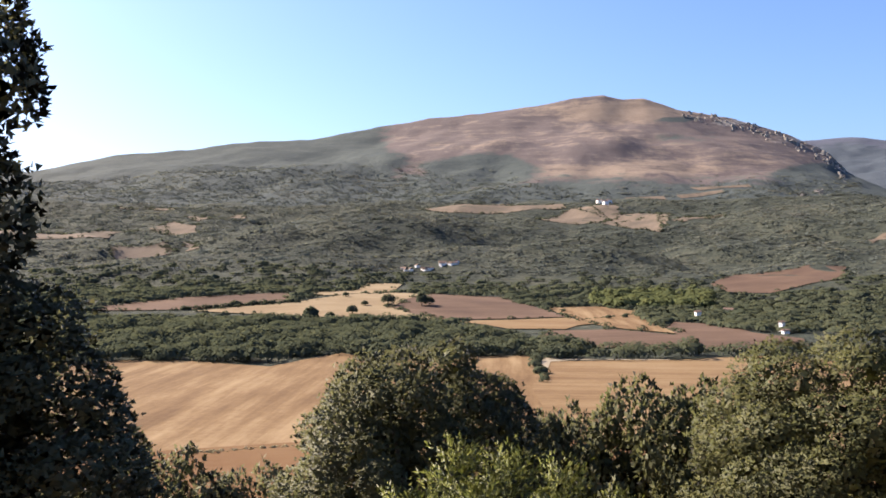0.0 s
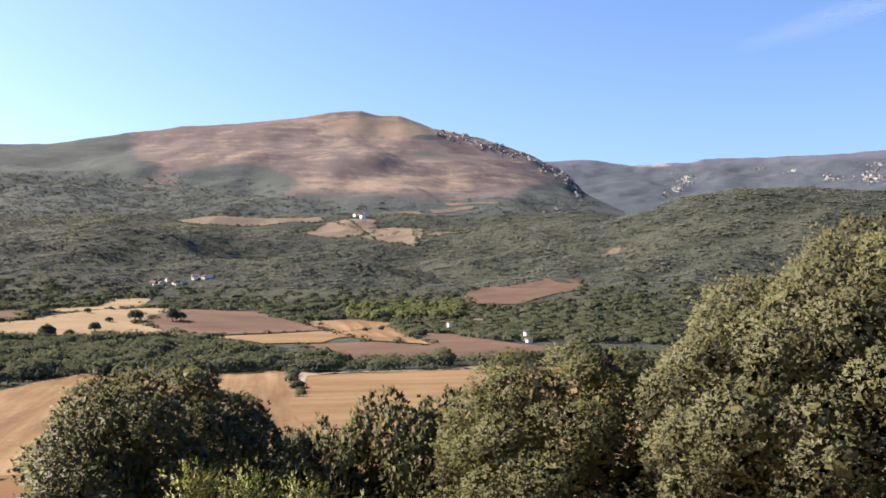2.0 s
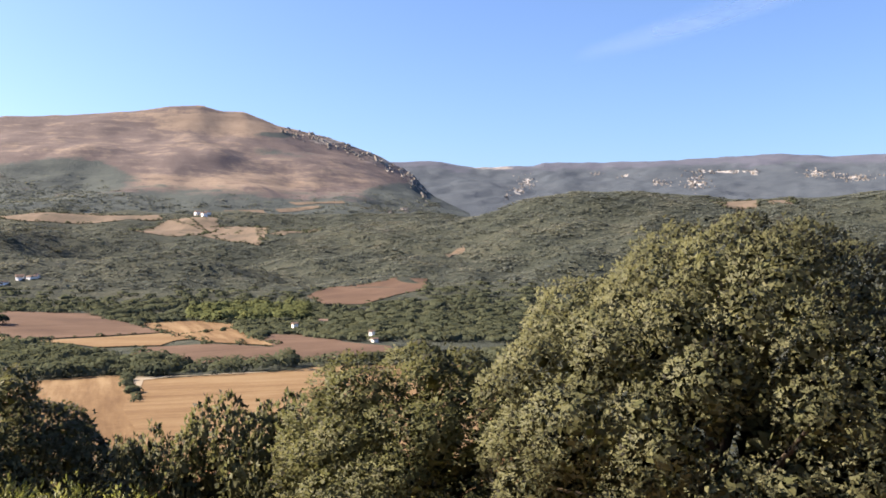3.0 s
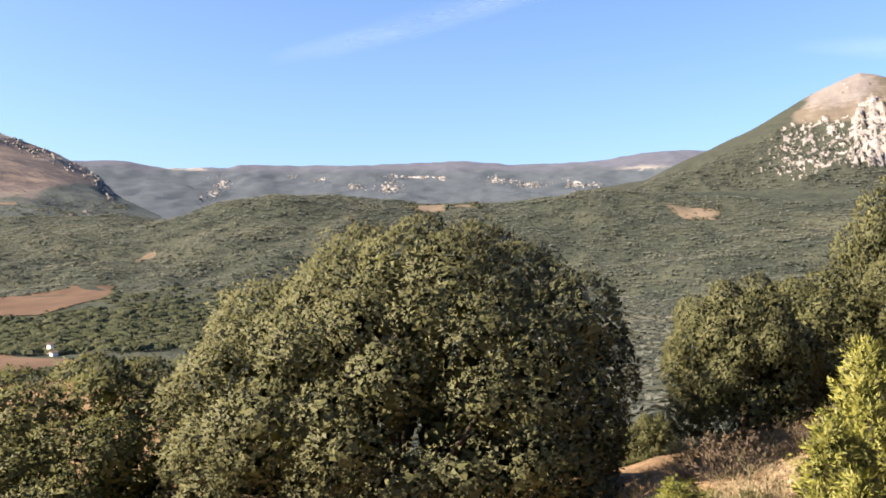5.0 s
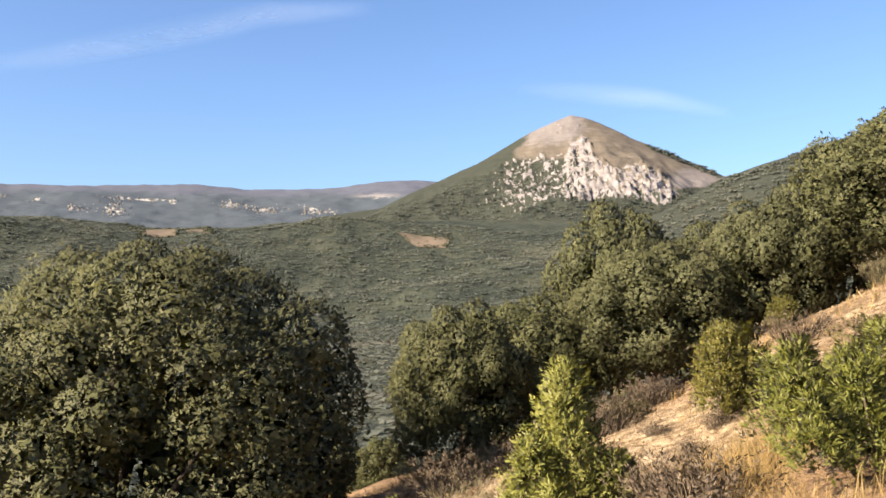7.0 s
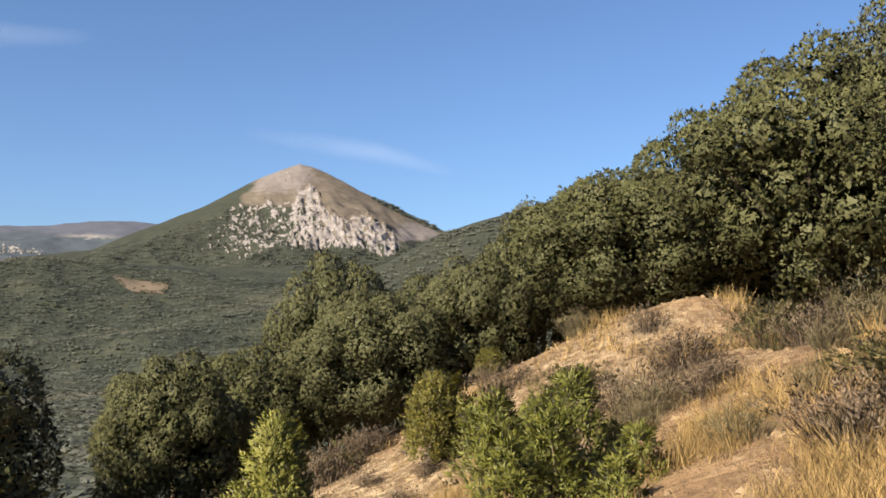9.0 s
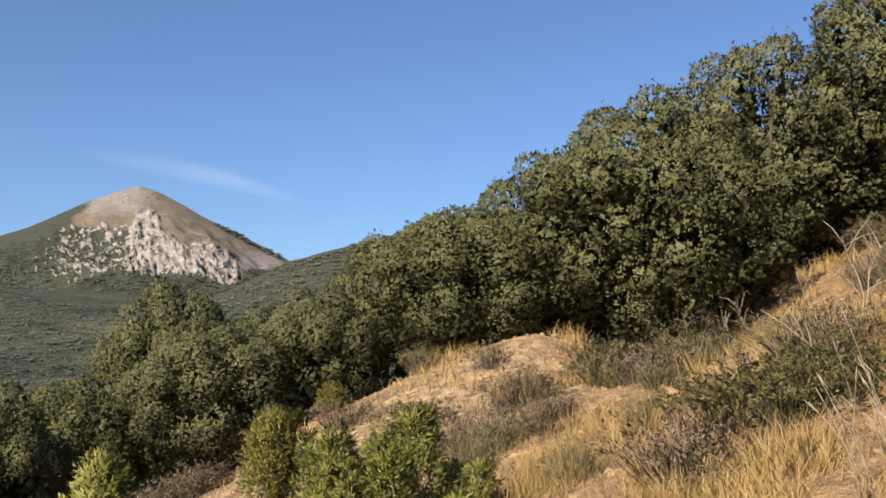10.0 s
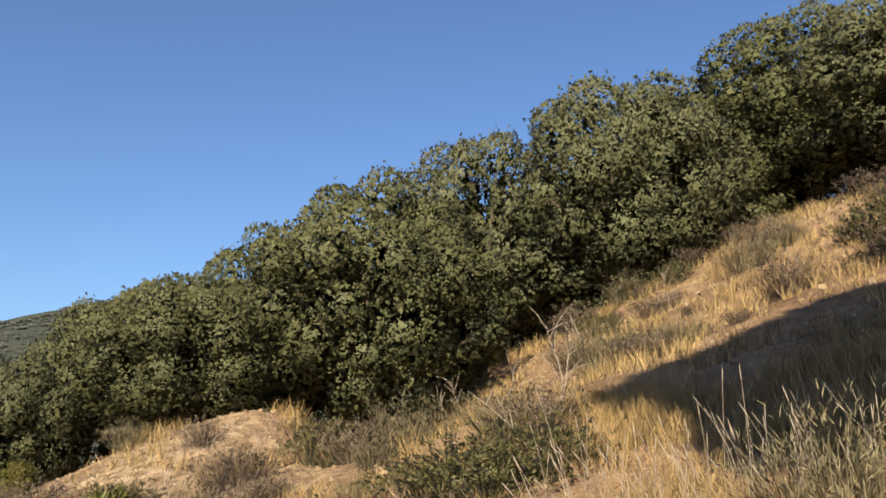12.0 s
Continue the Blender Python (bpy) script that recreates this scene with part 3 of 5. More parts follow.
def peak_wood(b, el, line):
    """How wooded the peak is: its lower flank, its shaded shoulder and the strip along the skyline."""
    wood = 1.25 - 0.55 * span(el, 5.0, 6.4) * span(b, 62, 66) - 1.0 * span(el, 7.9, 9.0) - 1.4 * span(b, 70.6, 72.5) * span(el - 5.7, 0, 0.8)
    wood = np.maximum(wood, 1.3 * span(b, 73.9, 74.8) * (1 - span(line - el, 0.12, 0.34)) * (1 - span(b, 78.3, 79)))
    return wood + 0.9 * span(68.5 - b, 0, 3) * (1 - span(line - el, 0.3, 1.1)) - 0.5 * gauss2(b, el, 62.3, 4.9, 1.3, 0.5)


def peak_wooded(x, y):
    b, r = np.degrees(np.arctan2(x, y)), np.hypot(x, y)
    el = elevation(x, y, peak_height(b, r, x, y))
    return peak_wood(b, el, crest(PEAK, b)) - 2 * outcrops(b, el)


def peak_height(b, r, x, y):
    z = peak_flank(b, r, x, y)
    el = elevation(x, y, z)
    u, v = 100 * (b + 0.3 * el), 60 * el
    return z + massif(b, el) * (26 * np.abs(fbm(u, v, 85, 3, 65)) - 6) + 5 * outcrops(b, el)


me, x, y, z = polar_sheet("rocky_peak", b_, r_, peak_height, ROCK_MOUNTAIN)
bb, el = np.degrees(np.arctan2(x, y)), elevation(x, y, z)
line = crest(PEAK, bb)
attribute(me, "wood", peak_wood(bb, el, line))
attribute(me, "grass", 0.3 + 0.45 * span(el, 8.6, 9.6) * span(71 - bb, 0, 1.5) + 0.7 * gauss2(bb, el, 77.0, 6.3, 1.2, 0.7))
attribute(me, "rock", -0.35 + 1.35 * outcrops(bb, el))
tagged(new("rocky_peak", me), "steep limestone peak with white crags above dark woods", "mountain", kind="structure")

# the wooded ridge that joins the slope
b_ = np.arange(70, 140.01, 0.3)
r_ = np.concatenate([[690], np.linspace(700, 1350, 60), np.linspace(1365, 1700, 8)])
ridge_height = mountain(700, 1350, 1700, RIDGE, -3.0, 0.85, 10, 80, 0.1)
me, x, y, z = polar_sheet("wooded_ridge", b_, r_, ridge_height, RIDGE_WOODS)
bb, el = np.degrees(np.arctan2(x, y)), elevation(x, y, z)
attribute(me, "wood", 1.4 - 1.4 * gauss2(bb, el, 88.6, 9.3, 0.9, 0.4))
attribute(me, "grass", np.full(x.shape, 0.8))
attribute(me, "rock", 0.0 * x)
tagged(new("wooded_ridge", me), "dark green wooded ridge with a pale bare top", "ridge", kind="structure")


# ---- fields, laid over the valley floor ----
def field(name, corners, mat, label, lift=0.35, cell=28.0, lie=None):
    """A field sheet over the ground within the corners (bearing, distance)."""
    bm = bmesh.new()
    pts = [Vector((r * math.sin(radians(b)), r * math.cos(radians(b)), 0)) for b, r in corners]
    # rounded, slightly wandering edge
    edge = []
    for k, p in enumerate(pts):
        q = pts[(k + 1) % len(pts)]
        n = max(2, int((q - p).length / 18))
        for j in range(n):
            c = p.lerp(q, j / n)
            c = c + Vector((noise.noise(c * 0.03), noise.noise(c * 0.03 + Vector((9, 4, 0))), 0)) * (4.0 if cell > 20 else 9.0)
            edge.append(c)
    bm.faces.new([bm.verts.new(p) for p in edge])
    xs, ys = [p.x for p in edge], [p.y for p in edge]
    for axis, lo, hi in ((0, min(xs), max(xs)), (1, min(ys), max(ys))):
        k = lo + cell
        while k < hi:
            co, no = [0, 0, 0], [0, 0, 0]
            co[axis], no[axis] = k, 1
            bmesh.ops.bisect_plane(bm, geom=bm.verts[:] + bm.edges[:] + bm.faces[:], plane_co=co, plane_no=no)
            k += cell
    bmesh.ops.triangulate(bm, faces=bm.faces[:])
    co = np.array([v.co[:] for v in bm.verts])
    zs = lie(np.degrees(np.arctan2(co[:, 0], co[:, 1])), np.hypot(co[:, 0], co[:, 1]), co[:, 0], co[:, 1]) if lie else sheet_z(co[:, 0], co[:, 1])
    for v, h in zip(bm.verts, zs):
        v.co.z = h + lift * (1 + v.co.length / 900)
    bmesh.ops.recalc_face_normals(bm, faces=bm.faces[:])
    ob = part(name, bm, mat, None)
    if ob.data.polygons[0].normal.z < 0:
        ob.data.flip_normals()
    FIELDS.append(np.array([p[:2] for p in edge]))
    if name in ("pasture", "gold_field", "pale_field", "brown_field", "red_field"):
        EDGES.append((np.array([p[:2] for p in edge]), bool(lie)))
    return tagged(ob, label, "field", "fields in the valley", "structure")


FIELDS, EDGES = [], []
field("stubble_field", [(-34, 210), (-31, 380), (-19.3, 375), (-15.3, 368), (-10.9, 343), (-6.6, 384), (-3.8, 355), (3.5, 370), (6.3, 374), (6.3, 210)], STUBBLE, "wide golden stubble field with tractor lines", 0.25)
field("stubble_field", [(5.95, 210), (5.95, 345), (7.0, 352), (11.3, 362), (14.7, 366), (19.3, 390), (27, 392), (32, 210)], STUBBLE_ROWS, "golden stubble field with straight mown rows")
field("ploughed_field", [(-34, 120), (-34, 209), (-10, 208.5), (10, 208.5), (32, 209), (32, 120)], PLOUGHED, "plain orange harvested field below the slope", lift=0.3)
field("pale_field", [(-15.7, 612), (-9.5, 648), (-5.9, 711), (-3.0, 780), (-0.9, 770), (-3.4, 634), (0.6, 550), (-6.6, 570)], PALE_FIELD, "pale stubble field on a low rise")
field("pale_field", [(-8.8, 685), (-4.8, 860), (-2.5, 870), (-3.2, 800), (-6.3, 705)], PALE_FIELD, "small pale stubble field beside woods")
field("brown_field", [(-3.3, 634), (-0.8, 780), (4.0, 766), (8.0, 606), (2.4, 572), (0.6, 552)], BROWN_FIELD, "brown fallow field with lone trees")
field("brown_field", [(-23, 630), (-16.3, 681), (-9.8, 704), (-9.5, 656), (-15.7, 620)], BROWN_FIELD, "dull brown fallow field beside woods")
field("orange_field", [(0.6, 546), (7.9, 598), (9.9, 557), (7.8, 493), (4.2, 490)], STUBBLE_ROWS, "narrow orange stubble strip")
field("gold_field", [(6.3, 677), (9.9, 722), (12.3, 671), (13.4, 555), (14.4, 481), (10.6, 502), (8.2, 605)], STUBBLE, "pale gold stubble field beside poplars")
field("brown_field", [(13.8, 580), (16.4, 567), (19.0, 497), (22.0, 478), (22.5, 410), (5.5, 410), (6.5, 484), (10.6, 494), (14.4, 474)], BROWN_FIELD, "dark brown ploughed field")
field("red_field", [(16.7, 910), (18.0, 1010), (20.3, 1032), (24.2, 1075), (24.2, 937), (21.2, 854), (20.3, 823), (17.4, 838)], BROWN_FIELD, "reddish brown field among woods")
for corners in ([(-1.6, 1820), (3, 1830), (7.8, 1840), (7.8, 1770), (5.3, 1740), (3.1, 1735), (-0.1, 1760)], [(6.0, 1580), (8.1, 1770), (10.9, 1800), (11.3, 1704), (9.9, 1545)],
                [(10.1, 1547), (10.9, 1690), (14.2, 1730), (14.2, 1529), (13.7, 1426), (12.0, 1482)], [(14.5, 1552), (17.4, 1700), (17.4, 1620), (15.1, 1523)],
                [(-18.1, 1474), (-16.7, 1542), (-15.3, 1473), (-15.7, 1386), (-17.6, 1431)], [(-27, 1398), (-20.9, 1434), (-19.0, 1474), (-21.8, 1332), (-27, 1327)]):
    field("pasture", corners, PASTURE, "small dry pasture terrace among far woods", 0.32, 16)
for corners in ([(-20.6, 1175), (-17.0, 1195), (-16.7, 1150), (-19.9, 1130)], [(-16.3, 1200), (-15.2, 1215), (-15.3, 1137), (-16.2, 1145)], [(-16.0, 1609), (-12.6, 1790), (-12.3, 1732), (-15.3, 1525)],
                [(-18.3, 1835), (-16.6, 1840), (-16.7, 1800), (-18.0, 1790)], [(-20, 1800), (-19.1, 1810), (-19.1, 1770), (-20, 1765)],
                [(42.1, 1560), (44.7, 1600), (44.8, 1500), (42.9, 1480)], [(45.4, 1555), (46.6, 1595), (46.6, 1525), (45.4, 1515)], [(58.5, 1538), (61.8, 1545), (61.4, 1456), (59.7, 1466)]):
    field("pasture", corners, PASTURE, "small dry pasture terrace among far woods", 0.32, 16)
for corners in ([(11.5, 1960), (14, 1985), (14.2, 1950), (11.8, 1930)], [(14.6, 2000), (17.4, 2060), (17.6, 2030), (14.9, 1970)], [(15.5, 2080), (18.8, 2140), (19, 2110), (16, 2050)], [(8, 1900), (11, 1925), (11, 1900), (8.2, 1880)], [(3, 1905), (6.5, 1915), (6.5, 1885), (3, 1880)]):
    field("pasture", corners, PASTURE, "narrow dry terrace on the mountain's foot", 0.25, 16, dome_height)
field("earth_scar", [(25.1, 1290), (26.6, 1352), (26.8, 1330), (25.9, 1240)], EARTH, "bare red earth scar on a wooded hill", 0.15, 16)
field("track", [(6.3, 352), (6.6, 366), (8.5, 362), (12, 364), (14.5, 368), (14.5, 366), (12, 361.5), (8.5, 359), (6.9, 350), (6.6, 325), (6.4, 325)], TRACK, "white farm track by the stubble", 0.45)


def inside(px, py, poly):
    hit = np.zeros(px.shape, bool)
    x1, y1 = poly[-1]
    for x2, y2 in poly:
        c = ((y1 > py) != (y2 > py)) & (px < (x2 - x1) * (py - y1) / (y2 - y1 + 1e-9) + x1)
        hit ^= c
        x1, y1 = x2, y2
    return hit


def on_field(px, py, ahead=()):
    r = np.hypot(px, py)
    hit = np.zeros(px.shape, bool)
    for a in (0, *ahead):
        s = (r + a) / r
        for poly in FIELDS:
            hit |= inside(px * s, py * s, poly)
    return hit


# ---- far woods ----
def dome_level(x, y):
    b, r = np.degrees(np.arctan2(x, y)), np.hypot(x, y)
    return elevation(x, y, dome_height(b, r, x, y))


def tufts(base, height, width, count, size, seed, soft=0.6, level=0.5):
    """Crowns of many small leaf clumps, triangles standing off a rough dome over each base point, and the way each faces."""
    rs = np.random.RandomState(seed)
    n = len(base)
    u = rs.normal(size=(n, count, 3))
    u[..., 2] = np.abs(u[..., 2]) - 0.2
    u = unit(u)
    reach = rs.uniform(0.75, 1.1, (n, count, 1))
    c = base[:, None] + u * reach * np.stack([width / 2, width / 2, height * 0.52], -1)[:, None] + np.array([0, 0, 0.45]) * height[:, None, None]
    nrm = unit(u + np.array([0, 0, level]) + 0.3 * rs.normal(size=u.shape))
    t1 = unit(np.cross(nrm, rs.normal(size=u.shape)))
    t2 = np.cross(nrm, t1)
    s = (size * height)[:, None, None] * rs.uniform(0.7, 1.35, (n, count, 1))
    tri = np.stack([c + t1 * s * 1.2, c - t1 * s * 0.6 + t2 * s, c - t1 * s * 0.6 - t2 * s], 2)
    face = unit(nrm * (1 - soft) + unit(u * 0.6 + np.array([0, 0, 0.7])) * soft)
    v = tri.reshape(-1, 3)
    return v, np.arange(len(v)).reshape(-1, 3), np.repeat(face.reshape(-1, 3), 3, 0)


def scatter(b0, b1, r0, r1, spacing, seed):
    rs = np.random.RandomState(seed)
    n = int(radians(b1 - b0) * (r1 * r1 - r0 * r0) / 2 / spacing ** 2)
    b, r = np.radians(rs.uniform(b0, b1, n)), np.sqrt(rs.uniform(r0 * r0, r1 * r1, n))
    return r * np.sin(b), r * np.cos(b), rs


def woods(name, b0, b1, r0, r1, spacing, tall, count, size, mat, label, seed, gap=-0.55, ahead=(25, 50), lie=None, where=None, rise=-0.4, spread=None):
    x, y, rs = scatter(b0, b1, r0, r1, spacing, seed)
    keep = ~on_field(x, y, ahead) & (fbm(x, y, 130, 3, seed + 1) > gap)
    if where:
        keep &= where(x, y, rs)
    x, y = x[keep], y[keep]
    h = tall * rs.uniform(0.7, 1.15, len(x)) * (1 + 0.2 * fbm(x, y, 60, 2, seed + 2))
    z = lie(np.degrees(np.arctan2(x, y)), np.hypot(x, y), x, y) if lie else ground_z(x, y)
    base = np.stack([x, y, z + rise], -1)
    v, f, face = tufts(base, h, (spread or spacing) * rs.uniform(1.4, 2.3, len(x)), count, size * spacing / tall, seed + 3, 0.9, 1.8 if tall < 2 else 0.5)
    return tagged(new(name, lean(raw_mesh(name, v, f, mat), face)), label, "woods", kind="stuff")


woods("tree_belt", -34, 30, 358, 520, 7.0, 6.6, 120, 0.1, WOODS, "dense dark oak belt between stubble fields", 101, -9, (4, 8), where=lambda x, y, g: np.hypot(x, y) < np.interp(np.degrees(np.arctan2(x, y)), (-2, 1, 5, 8, 22, 30), (520, 470, 430, 402, 402, 420)) + g.normal(size=len(x)) * 6)
woods("valley_woods", -34, 40, 505, 960, 6.6, 2.6, 30, 0.2, WOODS, "dark green oak woods over the valley floor", 111, -9, (20, 40), rise=0.8, where=lambda x, y, g: g.uniform(0, 1, len(x)) > span(np.hypot(x, y), 620, 1000))
woods("hill_woods", -34, 34, 960, 1880, 9.5, 1.3, 9, 0.2, HAZED_OAK, "oak woods over the hills beyond the valley", 121, -0.9, (15, 30), rise=-0.4)
woods("hill_woods", 34, 84, 205, 1650, 8.5, 1.3, 9, 0.2, HAZED_OAK, "oak woods on the broad hill below the peak", 131, -1.2, (8, 16), rise=-0.4)
woods("ridge_trees", 78, 96, 1310, 1346, 8.0, 4.5, 24, 0.2, HAZED_OAK, "dark trees along the ridge's crest", 141, 0.0, (), lie=lambda b, r, x, y: ridge_height(b, r, x, y))
woods("crest_trees", 74.3, 78.6, 2540, 2596, 10.0, 5.0, 24, 0.2, HAZED_OAK, "dark trees on the peak's far shoulder", 145, -0.2, (), lie=lambda b, r, x, y: peak_height(b, r, x, y))
woods("mountain_woods", -32, 25, 1856, 2560, 12.0, 1.7, 7, 0.22, HAZED_OAK, "oak woods over the mountain's lower slopes", 181, -0.5, (10, 20), lie=dome_height, where=lambda x, y, g: dome_level(x, y) < np.interp(np.degrees(np.arctan2(x, y)), (-32, -2, 1, 3.5, 6, 9, 24), (5.4, 5.0, 4.7, 4.4, 4.0, 3.5, 4.0)) + 0.35 * g.normal(size=len(x)), rise=-0.5)
woods("peak_woods", 56, 78, 1805, 2480, 11.0, 1.6, 9, 0.22, HAZED_OAK, "oak woods up the peak's lower flank", 171, -0.8, (), lie=lambda b, r, x, y: peak_height(b, r, x, y), where=lambda x, y, g: peak_wooded(x, y) > g.uniform(0.4, 0.8, len(x)), rise=-0.5)
woods("ridge_woods", 74, 112, 720, 1320, 9.5, 1.6, 9, 0.22, HAZED_OAK, "oak woods over the ridge beyond the slope", 175, -0.9, (), lie=lambda b, r, x, y: ridge_height(b, r, x, y), rise=-0.5)
woods("poplar_grove", 9.6, 16.6, 690, 800, 6.5, 9.0, 40, 0.2, POPLAR, "pale green poplar grove beside a gold field", 151, -9, (4,))
woods("lower_slope_woods", 44, 80, 45, 210, 4.2, 3.4, 80, 0.15, WOODS, "oak scrub on the slope below the crest", 161, -9, ())


def hedgerows(seed):
    """Bushes along the edges of the far fields and in lines across the terraces."""
    g = np.random.RandomState(seed)
    spots = []
    for edge, high in EDGES:
        if high:
            continue
        mid = edge.mean(0)
        for p, q in zip(edge, np.roll(edge, -1, 0)):
            for t in np.arange(0, 1, 6.0 / max(6.0, np.linalg.norm(q - p))):
                s = p + (q - p) * t
                if fbm(s[:1], s[1:], 60, 2, seed)[0] > -0.25 and g.uniform() < 0.8:
                    spots.append(s + g.normal(size=2) * 2.5)
        if np.hypot(*mid) > 1100:
            for k in range(3):
                p, q = edge[g.randint(len(edge))], edge[g.randint(len(edge))]
                spots += [p + (q - p) * t + g.normal(size=2) * 2.0 for t in np.arange(0.05, 0.95, 7.0 / max(8.0, np.linalg.norm(q - p))) if g.uniform() < 0.75]
    p = np.array(spots)
    h = g.uniform(1.6, 4.2, len(p)) * np.where(np.hypot(p[:, 0], p[:, 1]) > 1100, 1.2, 0.8)
    v, f, face = tufts(np.stack([p[:, 0], p[:, 1], sheet_z(p[:, 0], p[:, 1]) - 0.3], -1), h, h * g.uniform(1.3, 2.2, len(p)), 18, 0.24, seed + 1, 0.85)
    return tagged(new("hedgerows", lean(raw_mesh("hedgerows", v, f, WOODS), face)), "dark bushes and hedges along the field edges", "hedge", kind="stuff")


hedgerows(541)


# ---- crags ----
def boulders(x, y, z, size, seed, tall=1.0, streak=0.0):
    """Broken blocks of rock: lumps of eight corners, each pulled about."""
    rs = np.random.RandomState(seed)
    n = len(x)
    corner = np.array([(i, j, k) for k in (-1, 1) for j in (-1, 1) for i in (-1, 1)], float)
    c = corner[None] * (1 + 0.35 * rs.normal(size=(n, 8, 3))) * rs.uniform(0.5, 1.3, (n, 1, 3)) * np.array([1, 1, tall])
    a = rs.uniform(0, 6.283, n)
    rot = np.stack([np.stack([np.cos(a), -np.sin(a)], -1), np.stack([np.sin(a), np.cos(a)], -1)], -2)
    c[..., :2] = np.einsum("nij,nkj->nki", rot, c[..., :2])
    c[:, 4:, :2] *= 0.6
    if streak:
        side = unit(np.stack([y, -x], -1))[:, None]
        s = (c[..., :2] * side).sum(-1, keepdims=True) * rs.uniform(0.2, 1.0, (n, 1, 1)) * streak
        c[..., :2] += side * s
        c[..., 2:] -= 0.8 * s
    v = c * size[:, None, None] + np.stack([x, y, z], -1)[:, None]
    f = np.array([(0, 2, 3, 1), (4, 5, 7, 6), (0, 1, 5, 4), (2, 6, 7, 3), (0, 4, 6, 2), (1, 3, 7, 5)])
    return v.reshape(-1, 3), (np.arange(n)[:, None, None] * 8 + f[None]).reshape(-1, 4)


def crags(name, b0, b1, r0, r1, count, size, lie, where, mat, label, seed, tall=1.0, streak=0.0):
    rs = np.random.RandomState(seed)
    b, r = np.radians(rs.uniform(b0, b1, count)), rs.uniform(r0, r1, count)
    x, y = r * np.sin(b), r * np.cos(b)
    z = lie(np.degrees(b), r, x, y)
    keep = where(np.degrees(b), elevation(x, y, z), x, y) > rs.uniform(0, 1, count)
    x, y, z = x[keep], y[keep], z[keep]
    v, f = boulders(x, y, z - 0.3 * size, size * rs.uniform(0.35, 1.3, len(x)) ** 1.5, seed + 1, tall, streak)
    return tagged(new(name, raw_mesh(name, v, f, mat)), label, "rocks", kind="stuff")


def peak_rock(b, el, x, y):
    return 0.22 * outcrops(b, el)


def dome_rock(b, el, x, y):
    gap_ = crest(DOME, b) - el
    return np.clip(span(b, 14.5, 17) * (1 - span(gap_, 0.25, 0.8)) * 0.8 + 0.8 * gauss2(b, el, 23.3, 5.4, 0.25, 0.3), 0, 1) * np.clip(fbm(x, y, 90, 3, 35) * 2 + 0.5, 0, 1)


crags("white_crags", 60, 77, 1900, 2600, 50000, 1.4, peak_height, peak_rock, LIMESTONE, "white limestone crags over the peak's face", 301, 1.0, 0.6)
crags("pale_cliffs", 27, 58, 3350, 4290, 24000, 2.6, table_height, cliff_rock, LIMESTONE, "pale limestone cliffs along the plateau", 311, 1.5, 0.5)
crags("ridge_outcrop", 82.2, 83.6, 750, 1340, 2500, 1.5, lambda b, r, x, y: ridge_height(b, r, x, y), lambda b, el, x, y: gauss2(b, el, 82.8, 5.3, 0.3, 0.14), LIMESTONE, "pale rock outcrop on the wooded ridge", 331, 0.8)
crags("foot_crags", 21.4, 23.4, 1860, 2300, 6000, 2.0, dome_height, lambda b, el, x, y: gauss2(b, el, 22.8, 3.4, 0.16, 0.1) + 0.8 * gauss2(b, el, 21.9, 3.2, 0.14, 0.07), LIMESTONE, "pale rocks at the mountain's foot", 335, 1.2)
crags("crest_crags", -6, 24.2, 2300, 2998, 24000, 3.6, dome_height, dome_rock, CREST_STONE, "grey weathered crags along the mountain's crest", 321, 1.2)


# ---- near trees and shrubs ----
def leaves(pos, out, length, width, rs, spread=0.9, count=8, stalk=0.16, lift=0.35, soft=0.6):
    """Sprigs: round each place a handful of leaves that point away from the crown and upward. Gives vertices, faces, facings."""
    n = len(pos)
    axis = unit(out + np.array([0, 0, lift]) + 0.45 * rs.normal(size=(n, 3)))
    s = rs.uniform(0.1, 1.0, (n, count, 1))
    side = rs.normal(size=(n, count, 3))
    side = unit(side - (side * axis[:, None]).sum(-1, keepdims=True) * axis[:, None])
    d = unit(axis[:, None] * (1.1 - spread * (1 - s) * 0.9) + side * spread)
    root = pos[:, None] + axis[:, None] * stalk * s + side * 0.01
    face = unit(np.cross(d, np.cross(axis[:, None] + 0.35 * rs.normal(size=d.shape), d)))
    w = np.cross(d, face)
    L = length * rs.uniform(0.7, 1.25, (n, count, 1))
    W = width * rs.uniform(0.8, 1.2, (n, count, 1))
    leaf = np.stack([root + w * W * 0.5, root + d * L * 1.1 + face * W * 0.1, root + d * L * 0.25 - w * W * 0.55], 2)
    turned = face * np.sign((face * out[:, None]).sum(-1, keepdims=True) + 1e-6)
    facing = unit(turned * (1 - soft) + out[:, None] * soft)
    v = leaf.reshape(-1, 3)
    return v, np.arange(len(v)).reshape(-1, 3), np.repeat(facing.reshape(-1, 3), 3, 0)


